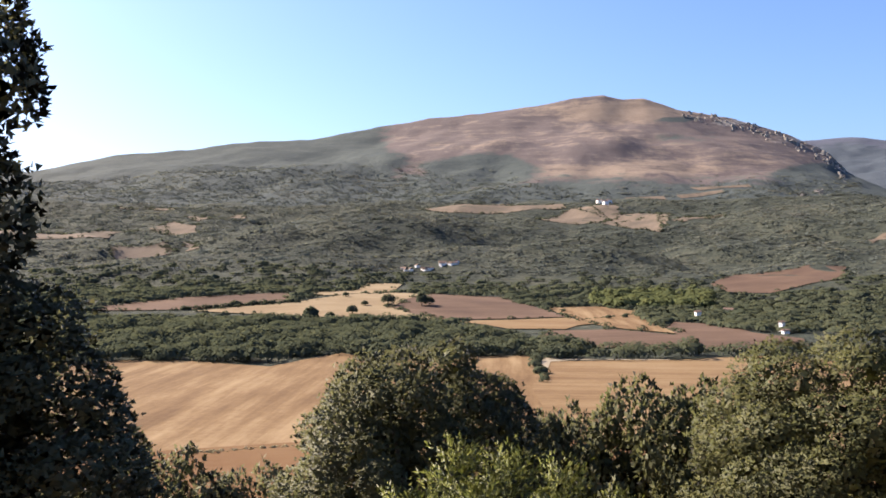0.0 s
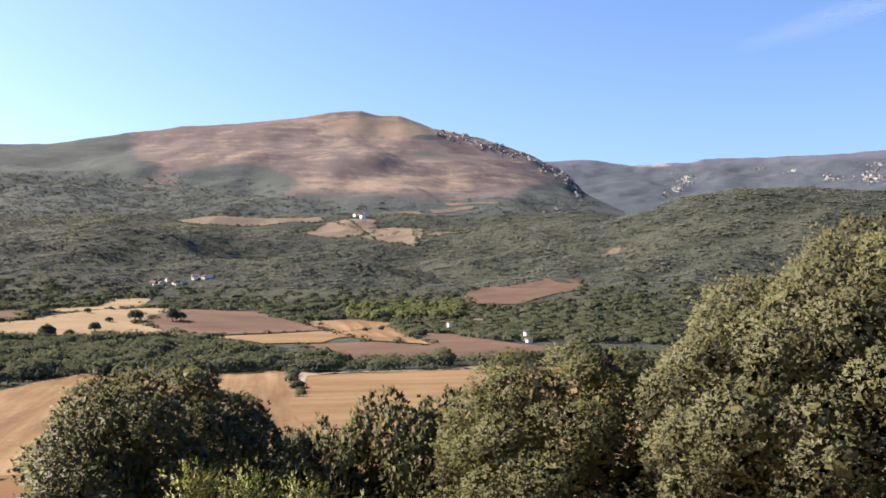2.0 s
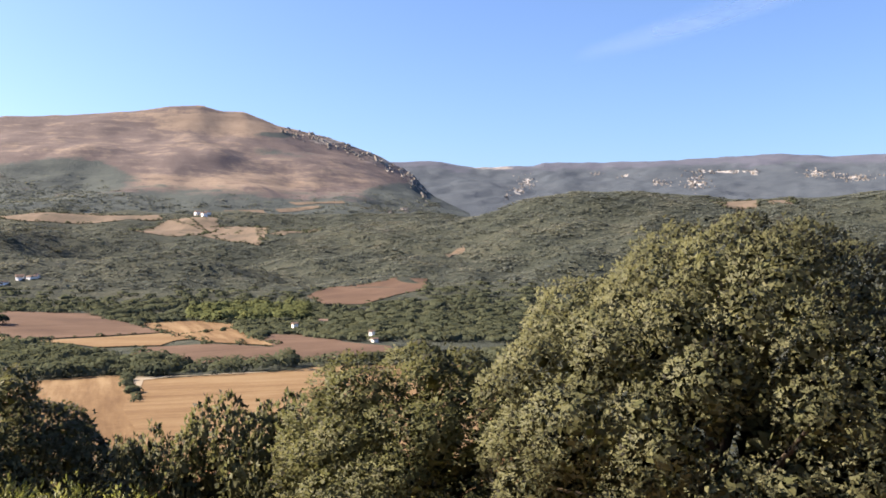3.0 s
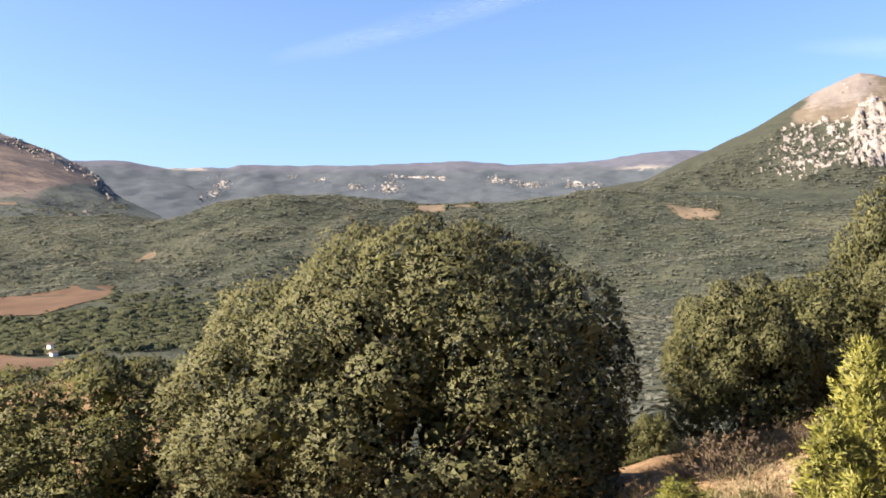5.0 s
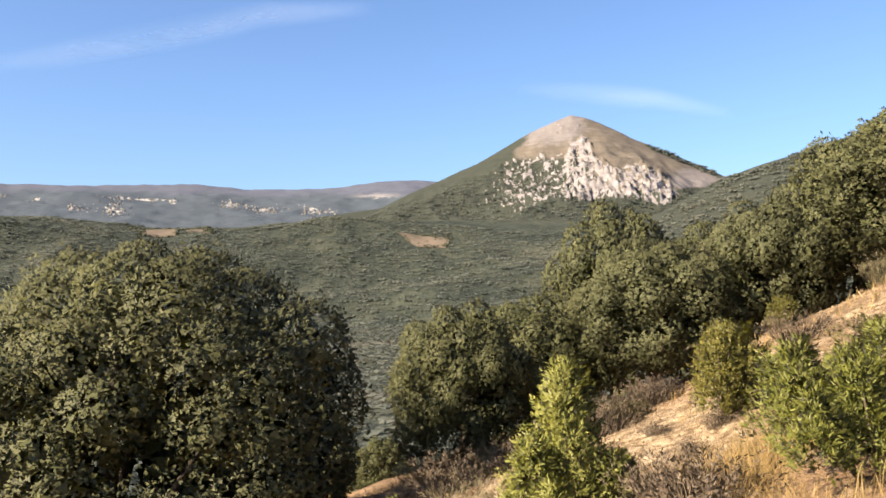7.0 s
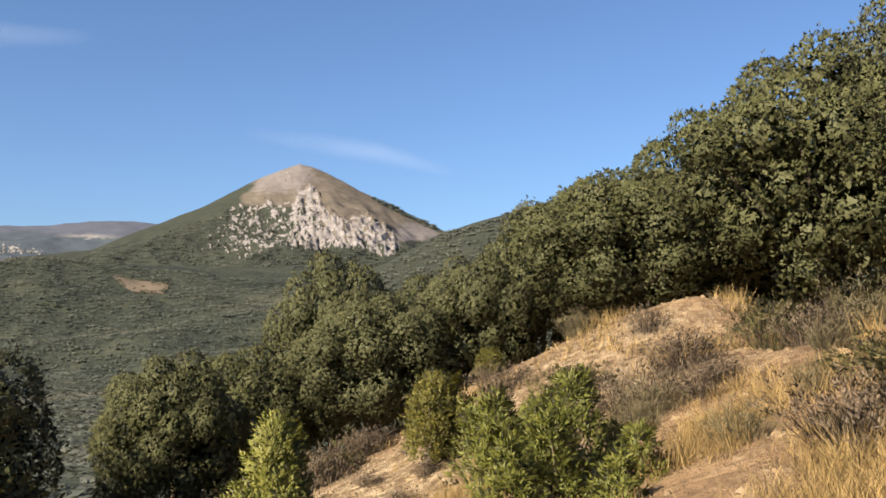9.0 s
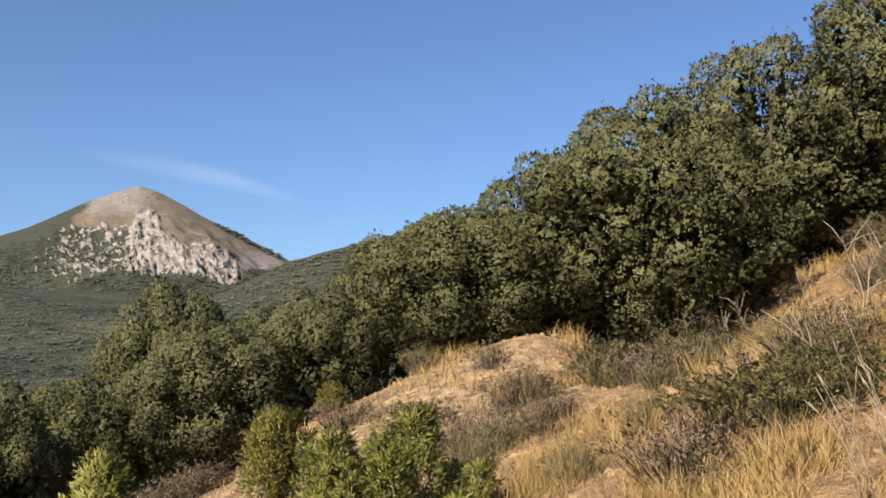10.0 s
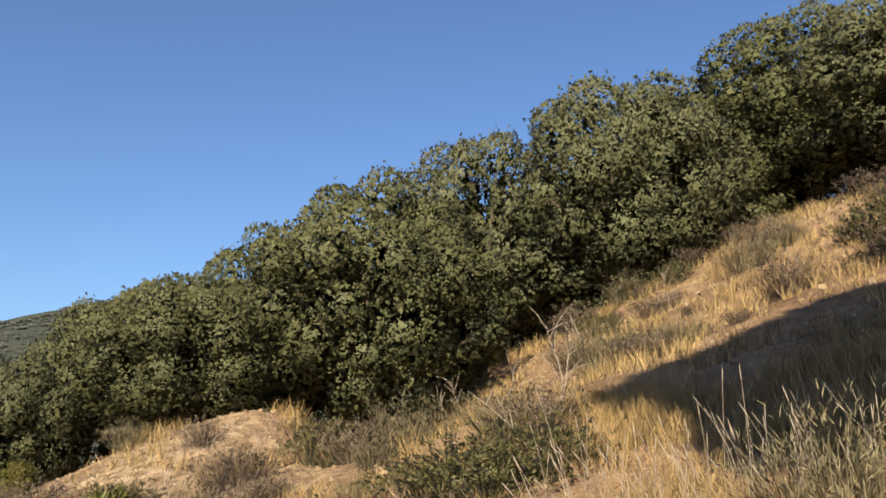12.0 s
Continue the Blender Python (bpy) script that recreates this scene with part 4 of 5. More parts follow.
def crown_points(rs, radius, tall, low, lobes, sprigs, square=0.8):
    """Places and outward directions over a lumpy crown: round lobes spread evenly over a dome, sprigs on their outer sides."""
    half = (tall - low) / 2
    mid = low + half
    shape = np.array([radius, radius, half])
    # lobes kept apart: of some tries the one farthest from the rest
    got = np.zeros((0, 3))
    for k in range(lobes):
        u = rs.normal(size=(14, 3))
        u[:, 2] = np.where(u[:, 2] < -1.1, -u[:, 2], u[:, 2])
        u = unit(np.sign(u) * np.abs(unit(u)) ** square) * 1.04
        flare = np.where(u[:, 2] < 0, np.maximum(1.0, 0.88 / np.maximum(np.linalg.norm(u[:, :2], axis=1), 0.3)), 1.0)
        u[:, :2] *= flare[:, None]
        far = np.linalg.norm((u[:, None] - got[None]) * shape, axis=-1).min(1) if len(got) else np.zeros(14)
        got = np.vstack([got, u[far.argmax()]])
    size = rs.uniform(0.3, 0.58, lobes) * (radius / 2.0) ** 0.35
    swell = 1 + 0.06 * np.sin(got[:, 0] * 3.1 + rs.uniform(0, 6)) * np.cos(got[:, 1] * 2.7 + rs.uniform(0, 6)) + 0.04 * np.sin(got[:, 2] * 5 + 3 * got[:, 0] + rs.uniform(0, 6))
    c = got * (shape * (rs.uniform(0.95, 1.1, lobes) * swell)[:, None] - size[:, None]) + np.array([0, 0, mid])
    k = rs.choice(lobes, sprigs * 3, p=size ** 2 / (size ** 2).sum())
    d = unit(rs.normal(size=(len(k), 3)) + 0.55 * unit(got[k] * np.array([1, 1, 1.2])))
    reach = np.where(rs.uniform(size=len(k)) < 0.1, rs.uniform(1.02, 1.25, len(k)), rs.uniform(0.88, 1.03, len(k)))
    p = c[k] + d * (size[k] * reach)[:, None]
    q = (p[:, None] - c[None]) / size[None, :, None]
    deep = (np.linalg.norm(q, axis=-1) < 0.8).sum(1)
    keep = np.where((deep == 0) & (p[:, 2] > 0.02))[0][:sprigs]
    return p[keep], d[keep], c, size


def inner_leaves(rs, c, size, middle):
    """Foliage inside the lobes and between them, which closes the crown."""
    count = 110 * len(c)
    k = rs.choice(len(c), count, p=size ** 2 / (size ** 2).sum())
    d = unit(rs.normal(size=(count, 3)) + 0.5 * unit(c[k] - middle))
    core = rs.uniform(size=count) < 0.4
    p = c[k] + d * (size[k] * np.where(core, rs.uniform(0.0, 0.3, count), rs.uniform(0.3, 0.8, count)))[:, None]
    p += (middle - p) * np.where(core, rs.uniform(0.2, 0.65, count), 0.0)[:, None]
    t = unit(np.cross(d, rs.normal(size=d.shape)))
    w = np.cross(d, t)
    s = (np.where(core, 2.0, 1.0) * rs.uniform(0.04, 0.075, count))[:, None]
    tri = np.stack([p + t * s, p - t * s * 0.6 + w * s, p - t * s * 0.6 - w * s], 1).reshape(-1, 3)
    return lean(raw_mesh("inner_foliage", tri, np.arange(len(tri)).reshape(-1, 3), OAK), np.repeat(d, 3, 0))


def oak(name, rs, radius, tall, low, lobes, sprigs, mat, label, leaf=(0.072, 0.046), stems=3, slant=0.0, soft=0.8, whole=0.15, square=0.8):
    """A holm oak: forked trunk, limbs into the lobes, a crown of small stiff leaves."""
    root = new(name)
    p, d, c, size = crown_points(rs, radius, tall, low, lobes, int(sprigs * 1.7), square)
    p[:, 2] *= 1 - slant * p[:, 0] / radius
    mid = np.array([0, 0, low + (tall - low) * 0.4])
    v, f, n = leaves(p, unit(d + whole * unit((p - mid) * np.array([1, 1, 1.3]))), leaf[0], leaf[1], rs, stalk=0.06, count=4, soft=soft)
    child("crown", lean(raw_mesh("crown", v, f, mat), n), root)
    child("inner_foliage", inner_leaves(rs, c, size, mid), root)
    fork = Vector((rs.uniform(-0.15, 0.15), rs.uniform(-0.15, 0.15), tall * 0.3))
    thick = 0.05 * radius + 0.04
    bm = bmesh.new()
    tube(bm, [(0, 0, -0.5), (0.02, 0, tall * 0.1), fork * 0.7 + Vector((0.05, 0.03, 0)), fork], [thick * 1.5, thick * 1.1, thick, thick * 0.85])
    part("trunk", bm, BARK, root)
    for k in rs.choice(len(c) - 1, min(len(c) - 1, 6 + stems), replace=False):
        end = Vector(c[k])
        m = fork.lerp(end, 0.5) + Vector((0, 0, -0.1 * radius)) + Vector(rs.uniform(-0.12, 0.12, 3))
        bm = bmesh.new()
        tube(bm, [fork * 0.95, m, end], [thick * 0.6, thick * 0.38, 0.012], 6)
        part("limb", bm, BARK, root)
    return tagged(root, label, "tree", "holm oaks on the slope")


def juniper(name, rs, leaders, sprays, mat, label, leaf=(0.036, 0.014), group="junipers on the slope", cone=0.92):
    """A juniper or box bush: leaders (x, y, radius, height), each set with upright sprays of many short needles."""
    root = new(name)
    size = np.array([r * h for _, _, r, h in leaders])
    for (x, y, radius, tall), share in zip(leaders, size / size.sum()):
        n = max(40, int(sprays * share))
        h = rs.uniform(0.02, 1.0, n) ** 0.85
        a = rs.uniform(0, 6.283, n)
        w = radius * (1 - cone * h) * np.sqrt(rs.uniform(0.15, 1.0, n)) * (1 + 0.3 * np.sin(3 * a + 5 * h + x * 9))
        p = np.stack([x + w * np.cos(a) + 0.12 * x * h, y + w * np.sin(a) + 0.12 * y * h, h * tall * 0.86], -1)
        d = unit(np.stack([np.cos(a) * 0.8, np.sin(a) * 0.8, rs.uniform(0.2, 1.0, n)], -1) + 0.35 * rs.normal(size=(n, 3)))
        v, f, nn = leaves(p, d, leaf[0], leaf[1], rs, 0.7, 14, 0.1 * tall + 0.04, 0.5)
        child("foliage", lean(raw_mesh("foliage", v, f, mat), nn), root)
        bm = bmesh.new()
        tube(bm, [(x * 0.3, y * 0.3, -0.2), (x * 0.8, y * 0.8, tall * 0.35), (x, y, tall * 0.75)], [0.02 * tall + 0.008, 0.014 * tall, 0.004])
        part("stem", bm, BARK, root)
    return tagged(root, label, "shrub", group)


def twiggy(name, rs, radius, tall, twigs, mat, label, category="shrub", group="heather on the slope", leaf=(0.045, 0.012), each=6):
    """A low dry shrub: a bundle of forking twigs, each a thin three-sided blade."""
    root = new(name)
    a, q = rs.uniform(0, 6.283, twigs), np.sqrt(rs.uniform(0, 1, twigs))
    base = np.stack([0.55 * radius * q * np.cos(a), 0.55 * radius * q * np.sin(a), np.full(twigs, -0.03)], -1)
    top = np.stack([radius * q * np.cos(a), radius * q * np.sin(a), tall * (1 - 0.55 * q * q) * rs.uniform(0.6, 1.1, twigs)], -1) + rs.normal(size=(twigs, 3)) * 0.05
    bend = (base + top) / 2 + rs.normal(size=(twigs, 3)) * 0.04 + np.array([0, 0, 0.05])
    w = rs.normal(size=(twigs, 3))
    w /= np.linalg.norm(w, axis=1, keepdims=True)
    w *= 0.0035
    v = np.stack([base - w, base + w, bend + w * 0.8, bend - w * 0.8, top], 1).reshape(-1, 3)
    i = np.arange(twigs)[:, None] * 5
    tri = np.concatenate([i + np.array([[0, 1, 2]]), i + np.array([[0, 2, 3]]), i + np.array([[3, 2, 4]])])
    d = top - bend
    d /= np.linalg.norm(d, axis=1, keepdims=True)
    pos = bend + (top - bend) * rs.uniform(0, 1, (twigs, 1))
    lv, lf, ln = leaves(pos, d, leaf[0], leaf[1], rs, 0.6, each, 0.09, 0.5)
    child("brushwood", lean(raw_mesh("brushwood", v, tri, mat), np.repeat(unit(d), 5, 0)), root)
    child("foliage", lean(raw_mesh("foliage", lv, lf, mat), ln), root)
    return tagged(root, label, category, group)


def stand(ob, bearing, r, scale=(1, 1, 1), turn=0.0, sink=0.0):
    p = at(bearing, r)
    ob.matrix_basis = Matrix.Translation((p.x, p.y, p.z - sink)) @ pose(0, 0, 0, 0, 0, turn) @ Matrix.Diagonal((*scale, 1))


def stand_copy(ob, bearing, r, scale=(1, 1, 1), turn=0.0, sink=0.0, label=""):
    s = ob.scale.copy()
    p = at(bearing, r)
    c = copy_thing(ob, Matrix.Translation((p.x, p.y, p.z - sink)) @ pose(0, 0, 0, 0, 0, turn) @ Matrix.Diagonal((scale[0] / s[0], scale[1] / s[1], scale[2] / s[2], 1)))
    return tagged(c, label) if label else c


rs = np.random.RandomState(7)
# the large oak in the middle of the slope
big = oak("holm_oak", np.random.RandomState(901), 2.72, 4.4, -0.3, 125, 23000, OAK, "large round holm oak with dense olive-green leaves", (0.046, 0.031), slant=-0.06, whole=0.3, square=0.85)
stand(big, 43.2, 12.1, (1.05, 1.05, 0.97), turn=-43.1)
below = oak("holm_oak", np.random.RandomState(902), 2.1, 4.6, 0.1, 72, 13000, OAK, "holm oak with grey-green sunlit crown beside stubble valley", (0.048, 0.035))
stand(below, 25.0, 13.6, (1.06, 1.06, 0.88))
round_oak = oak("holm_oak", np.random.RandomState(903), 1.9, 5.3, 0.2, 88, 16500, OAK, "round dark-sided holm oak above the stubble field", (0.054, 0.042), whole=2.2)
stand(round_oak, -2.0, 14.5, (1.09, 1.09, 1.01))
small = oak("holm_oak", np.random.RandomState(904), 1.6, 3.2, 0.2, 46, 7000, OAK, "bushy holm oak with dense olive leaves on dry slope", (0.046, 0.036))
stand(small, 77, 40)
small2 = oak("holm_oak", np.random.RandomState(905), 1.65, 3.1, 0.1, 44, 6000, OAK, "low spreading holm oak with leaves to the ground", (0.048, 0.038))
stand(small2, 82, 48)
filler = oak("holm_oak", np.random.RandomState(914), 1.6, 3.1, -0.1, 36, 2000, OAK, "low holm oak bush with leaves to the ground", (0.076, 0.06))
stand(filler, 85, 50)
dark = oak("holm_oak", np.random.RandomState(906), 2.2, 8.4, 0.6, 105, 12000, OAK, "tall dark backlit holm oak at the slope's edge", (0.07, 0.055), whole=1.5)
stand(dark, -39.9, 8.5, (1.0, 1.0, 1.06))
stand_copy(dark, -29.8, 8.2, (0.72, 0.72, 0.53), 140, label="dark shaded holm oak below a taller one")
# trees lower down the slope
for b, r, w, h, turn in ((8.6, 20.5, 1.0, 1.68, 40), (13.6, 20, 1.15, 1.72, 130), (18.5, 19, 1.0, 1.6, 200), (5.4, 20.5, 0.85, 1.75, 170), (-18, 22.5, 1.3, 1.72, 70), (-12.5, 24, 1.2, 1.68, 10), (-24, 20, 1.2, 1.4, 250), (3, 27, 1.1, 1.4, 310)):
    stand_copy(filler, b, r, (w, w, h), turn)
# the row of oaks along the crest of the slope
for src, b, r, w, h, turn in ((small, 63.2, 14.6, 0.68, 0.94, 200), (small2, 72.6, 21.5, 0.98, 1.62, 100), (small2, 67.3, 17.2, 0.8, 0.94, 290), (small, 75.2, 16.8, 0.88, 0.95, 10), (small2, 78.5, 21, 0.85, 1.2, 60),
                              (small, 81.6, 17.8, 0.78, 0.95, 150), (small2, 86.5, 19, 1.0, 1.22, 250), (small, 91.2, 15.6, 1.05, 1.0, 330), (small2, 95.6, 17.5, 0.98, 1.32, 160)):
    stand_copy(src, b, r, (w, w, 0.87 * h), turn)
# farther up the slope
for src, b, r, w, h, turn in ((small, 102.2, 13.8, 1.16, 1.31, 100), (small2, 108.8, 17.5, 1.05, 1.64, 300), (small, 117.6, 16.4, 1.2, 1.48, 240), (small2, 121.5, 20, 1.2, 1.42, 190), (small2, 128.5, 20, 1.3, 1.52, 280),
                              (small2, 134, 19, 1.4, 1.25, 15), (small, 141, 16.5, 1.3, 1.1, 75)):
    stand_copy(src, b, r, (w, w, 0.87 * h), turn)
# low oaks behind and between
for b, r, w, h, turn in ((58.0, 24.3, 0.45, 0.5, 20), (55.5, 27, 0.6, 0.6, 80), (112.0, 20, 1.1, 1.25, 77), (99.5, 18.6, 0.8, 0.7, 20), (106, 16.8, 0.75, 0.7, 90), (113.5, 17.0, 1.0, 0.85, 210), (119.5, 17.8, 0.8, 0.75, 300), (124.5, 20, 0.9, 0.8, 140), (94, 18.8, 0.7, 0.6, 220), (125, 23, 1.2, 1.2, 33), (131, 23.5, 1.2, 1.2, 133)):
    stand_copy(filler, b, r, (w, w, 0.87 * h), turn)
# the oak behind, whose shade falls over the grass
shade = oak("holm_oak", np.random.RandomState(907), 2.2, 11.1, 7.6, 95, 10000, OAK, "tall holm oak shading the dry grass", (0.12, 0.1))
stand(shade, -101, 3.6, (0.62, 1.3, 1), turn=-32)

# junipers and box
jun = juniper("juniper", np.random.RandomState(908), [(0, 0, 0.4, 1.25), (0.26, 0.14, 0.3, 0.85), (-0.28, 0.12, 0.3, 0.72), (0.05, -0.3, 0.3, 0.6), (0.42, -0.14, 0.26, 0.5), (-0.44, -0.1, 0.26, 0.46)], 2400, JUNIPER, "upright fresh yellow-green juniper in dry grass")
stand(jun, 70.7, 6.8)
bush = juniper("juniper", np.random.RandomState(909), [(0, 0, 0.3, 0.85), (0.3, 0.2, 0.26, 0.7), (-0.34, 0.12, 0.28, 0.62), (0.1, -0.36, 0.26, 0.5), (-0.15, 0.42, 0.26, 0.72), (0.45, -0.2, 0.22, 0.45), (-0.5, -0.25, 0.22, 0.4), (0.62, 0.3, 0.2, 0.55), (-0.65, 0.3, 0.2, 0.5), (0.25, 0.6, 0.2, 0.6)], 2500, JUNIPER_GREEN, "spreading bright green juniper bush", (0.034, 0.011))
stand(bush, 88.4, 6.1)
stand_copy(bush, 60.5, 7.2, (1.1, 1.1, 0.75), 200, label="low green juniper below the path")
box = juniper("box_bush", np.random.RandomState(910), [(0, 0, 0.3, 1.0), (0.16, 0.1, 0.26, 0.85), (-0.16, 0.08, 0.26, 0.8), (0.02, -0.18, 0.26, 0.75)], 1500, BOX, "rounded yellow-green box bush on the bank", (0.03, 0.016), "box bushes", 0.5)
stand(box, 79.7, 10.1)
low_juniper = juniper("juniper", np.random.RandomState(916), [(0, 0, 0.5, 2.7), (0.5, 0.1, 0.45, 2.5), (-0.5, 0.1, 0.45, 2.75), (1.0, 0.0, 0.45, 2.2), (-1.0, -0.1, 0.42, 2.3), (0.25, -0.4, 0.4, 2.35), (-0.3, -0.4, 0.4, 2.4), (0.75, -0.35, 0.4, 2.0)], 3600, LOW_JUNIPER, "bright yellow-green juniper thicket below the slope", (0.05, 0.018), cone=0.75)
stand(low_juniper, 4.4, 10.2, (1.1, 1.1, 1.12))
stand_copy(box, 82.5, 13, (0.6, 0.5, 0.45), 200)

# heather, grey shrubs and brush
heath = twiggy("heather", np.random.RandomState(911), 0.44, 0.4, 260, HEATHER, "grey-brown dry heather clump", leaf=(0.034, 0.009), each=8)
stand(heath, 92, 8.2)
sage = twiggy("grey_shrub", np.random.RandomState(912), 0.46, 0.5, 330, SAGE, "pale grey-green dry shrub", group="grey shrubs", leaf=(0.05, 0.004), each=7)
stand(sage, 127.4, 4.45, (0.95, 0.95, 1.0))
brush = twiggy("leafy_shrub", np.random.RandomState(913), 0.55, 0.6, 300, BRUSH, "dark olive leafy shrub with red-brown tips", group="leafy shrubs", leaf=(0.034, 0.017), each=12)
stand(brush, 109.2, 6.0, (1.0, 1.0, 0.62))
for b, r, sx, sz in ((106.6, 6.2, 0.9, 0.62), (111.8, 6.2, 0.9, 0.62), (99.5, 10.2, 0.9, 1.0)):
    stand_copy(brush, b, r, (sx, sx, sz), 40 * b)
for b, r, s in ((104.5, 10.2, 1.3), (103.2, 10.0, 1.0), (88, 12.6, 0.8), (119, 9.8, 0.6), (124.5, 12.3, 1.0), (126.5, 12.8, 0.8), (131.8, 4.4, 0.9), (125.2, 4.5, 0.6), (97.5, 6.3, 0.6), (103.5, 5.6, 0.5), (91.5, 7.6, 0.55)):
    stand_copy(sage, b, r, (s, s, 0.85 * s), 50 * b)
placed = []
while len(placed) < 145:
    b, r = rs.uniform(60, 134), 4.6 + 10.5 * math.sqrt(rs.uniform())
    p = at(b, r)
    thick = float(fbm(np.array([p.x]), np.array([p.y]), 4.5, 2, 77)[0])
    if thick < rs.uniform(-0.35, 0.75) or (b > 103 and rs.uniform() < 0.78) or (92 < b < 104 and rs.uniform() < 0.45) or (76 < b < 105 and r > 11.6) or (76 < b < 105 and r > 10.2 and rs.uniform() < 0.4) or (62 < b < 92 and 7.2 < r < 12 and rs.uniform() < 0.6):
        continue
    s = 0.3 + 0.8 * rs.uniform() ** 1.5
    kind_ = rs.uniform()
    placed.append(stand_copy(sage if kind_ < 0.16 else brush if kind_ < 0.2 else heath, b, r, (s * rs.uniform(0.9, 1.4), s, s * rs.uniform(0.7, 1.1)), rs.uniform(0, 360)))

# dry grass over the slope
def grass(name, b0, b1, r0, r1, count, tall, width, label, seed):
    """Tufts of bent blades, thick where the slope is grassy."""
    x, y, g = scatter(b0, b1, r0, r1, math.sqrt(radians(b1 - b0) * (r1 * r1 - r0 * r0) / 2 / count), seed)
    b = np.degrees(np.arctan2(x, y))
    keep = fbm(x, y, 2.4, 3, seed) > np.interp(b, (60, 92, 106, 112, 120), (0.3, 0.25, 0.3, 0.15, -0.1)) + 0.5 * g.uniform(-0.5, 0.5, len(x))
    keep &= (g.uniform(0, 1, len(x)) > 0.5 * np.exp(-((np.hypot(x, y) - 10.6) / 2.0) ** 2) * (np.degrees(np.arctan2(x, y)) < 95))
    x, y = x[keep], y[keep]
    n, m = len(x), 9
    h = tall * g.uniform(0.4, 1.35, (n, m, 1)) * (1 + 0.6 * fbm(x, y, 1.9, 2, seed + 1))[:, None, None]
    base = np.stack([x, y, ground_z(x, y) - 0.02], -1)[:, None] + np.concatenate([g.normal(size=(n, m, 2)) * 0.045, np.zeros((n, m, 1))], -1)
    tilt = np.concatenate([g.normal(size=(n, m, 2)) * 0.38 + np.array([0.12, 0.0]), np.ones((n, m, 1))], -1)
    if r0 > 7:
        top = base + tilt * h
        w = np.concatenate([g.normal(size=(n, m, 2)), np.zeros((n, m, 1))], -1)
        w *= width / np.linalg.norm(w, axis=-1, keepdims=True)
        v = np.stack([base - w, base + w, top], 2).reshape(-1, 3)
        face = unit(np.concatenate([g.normal(size=(n * m, 2)) * 0.5, np.full((n * m, 1), 0.8)], -1) + np.array([-0.3, 0.2, 0]))
        return tagged(new(name, lean(raw_mesh(name, v, np.arange(len(v)).reshape(-1, 3), GRASS), np.repeat(face, 3, 0))), label, "grass", kind="stuff")
    midp, top = base + tilt * h * 0.55, base + tilt * h * np.array([1.35, 1.35, 0.95])
    w = np.concatenate([g.normal(size=(n, m, 2)), np.zeros((n, m, 1))], -1)
    w *= width / np.linalg.norm(w, axis=-1, keepdims=True)
    v = np.stack([base - w, base + w, midp + w * 0.7, midp - w * 0.7, top], 2).reshape(-1, 3)
    i = np.arange(n * m)[:, None] * 5
    f = np.concatenate([i + np.array([[0, 1, 2]]), i + np.array([[0, 2, 3]]), i + np.array([[3, 2, 4]])])
    face = unit(np.concatenate([g.normal(size=(n * m, 2)) * 0.5, np.full((n * m, 1), 0.8)], -1) + np.array([-0.3, 0.2, 0]))
    return tagged(new(name, lean(raw_mesh(name, v, f, GRASS), np.repeat(face, 5, 0))), label, "grass", kind="stuff")


grass("dry_grass", 62, 138, 3.6, 8, 15000, 0.17, 0.0022, "straw-coloured dry grass tufts", 201)
grass("dry_grass", 54, 136, 8, 17, 13000, 0.15, 0.005, "straw-coloured dry grass on the bank", 211)
grass("long_grass", 104, 136, 4.0, 5.3, 1300, 0.22, 0.0016, "long golden grass in front", 221)


def stalk(bearing, r, tall, bend, seed):
    """One tall dry grass stalk with its seed head."""
    root = new("grass_stalk")
    bm = bmesh.new()
    pts = [Vector((bend * t * t, 0.3 * bend * t, tall * t * (1 - 0.12 * abs(bend) * t))) for t in (-0.05, 0.3, 0.6, 0.85, 1.0)]
    tube(bm, pts, [0.0016, 0.0014, 0.0013, 0.0011, 0.0009], 4)
    part("stem", bm, TWIG, root)
    bm = bmesh.new()
    tip, d = pts[-1], (pts[-1] - pts[-2]).normalized()
    tube(bm, [tip - d * 0.02, tip, tip + d * 0.03, tip + d * 0.055], [0.001, 0.0026, 0.0023, 0.0007], 5)
    part("seed_head", bm, TWIG, root)
    stand(root, bearing, r, turn=15 + (seed * 67) % 90)
    return tagged(root, "tall dry grass stalk with a seed head", "grass stalk", "tall grass stalks")


for k in range(110):
    stalk(rs.uniform(112, 133), rs.uniform(4.3, 5.1), rs.uniform(0.3, 0.52) if k > 2 else 0.72, rs.uniform(-0.04, 0.2), k)


def dead_branch(bearing, r, tall, reach, turn, label, seed, sprays=5):
    """A bare bleached branch with side twigs."""
    g = np.random.RandomState(seed)
    root = new("dead_branch")
    pts = [Vector((reach * t, 0.06 * math.sin(5 * t + seed), tall * t * (1.25 - 0.25 * t))) for t in np.linspace(-0.05, 1, 6)]
    bm = bmesh.new()
    tube(bm, pts, [0.006, 0.0052, 0.0045, 0.0035, 0.0024, 0.0012], 6)
    part("stem", bm, TWIG, root)
    for k in range(sprays):
        t = g.uniform(0.3, 0.95)
        p = Vector((reach * t, 0.06 * math.sin(5 * t + seed), tall * t * (1.25 - 0.25 * t)))
        d = Vector((g.uniform(-0.2, 0.6), g.uniform(-0.5, 0.5), g.uniform(0.1, 0.8))).normalized() * g.uniform(0.15, 0.4) * (tall + 0.2)
        bm = bmesh.new()
        tube(bm, [p, p + d * 0.5 + Vector((0, 0, 0.02)), p + d], [0.004, 0.0028, 0.0012], 5)
        part("twig", bm, TWIG, root)
    stand(root, bearing, r, turn=turn)
    return tagged(root, label, "branch", "dead branches")


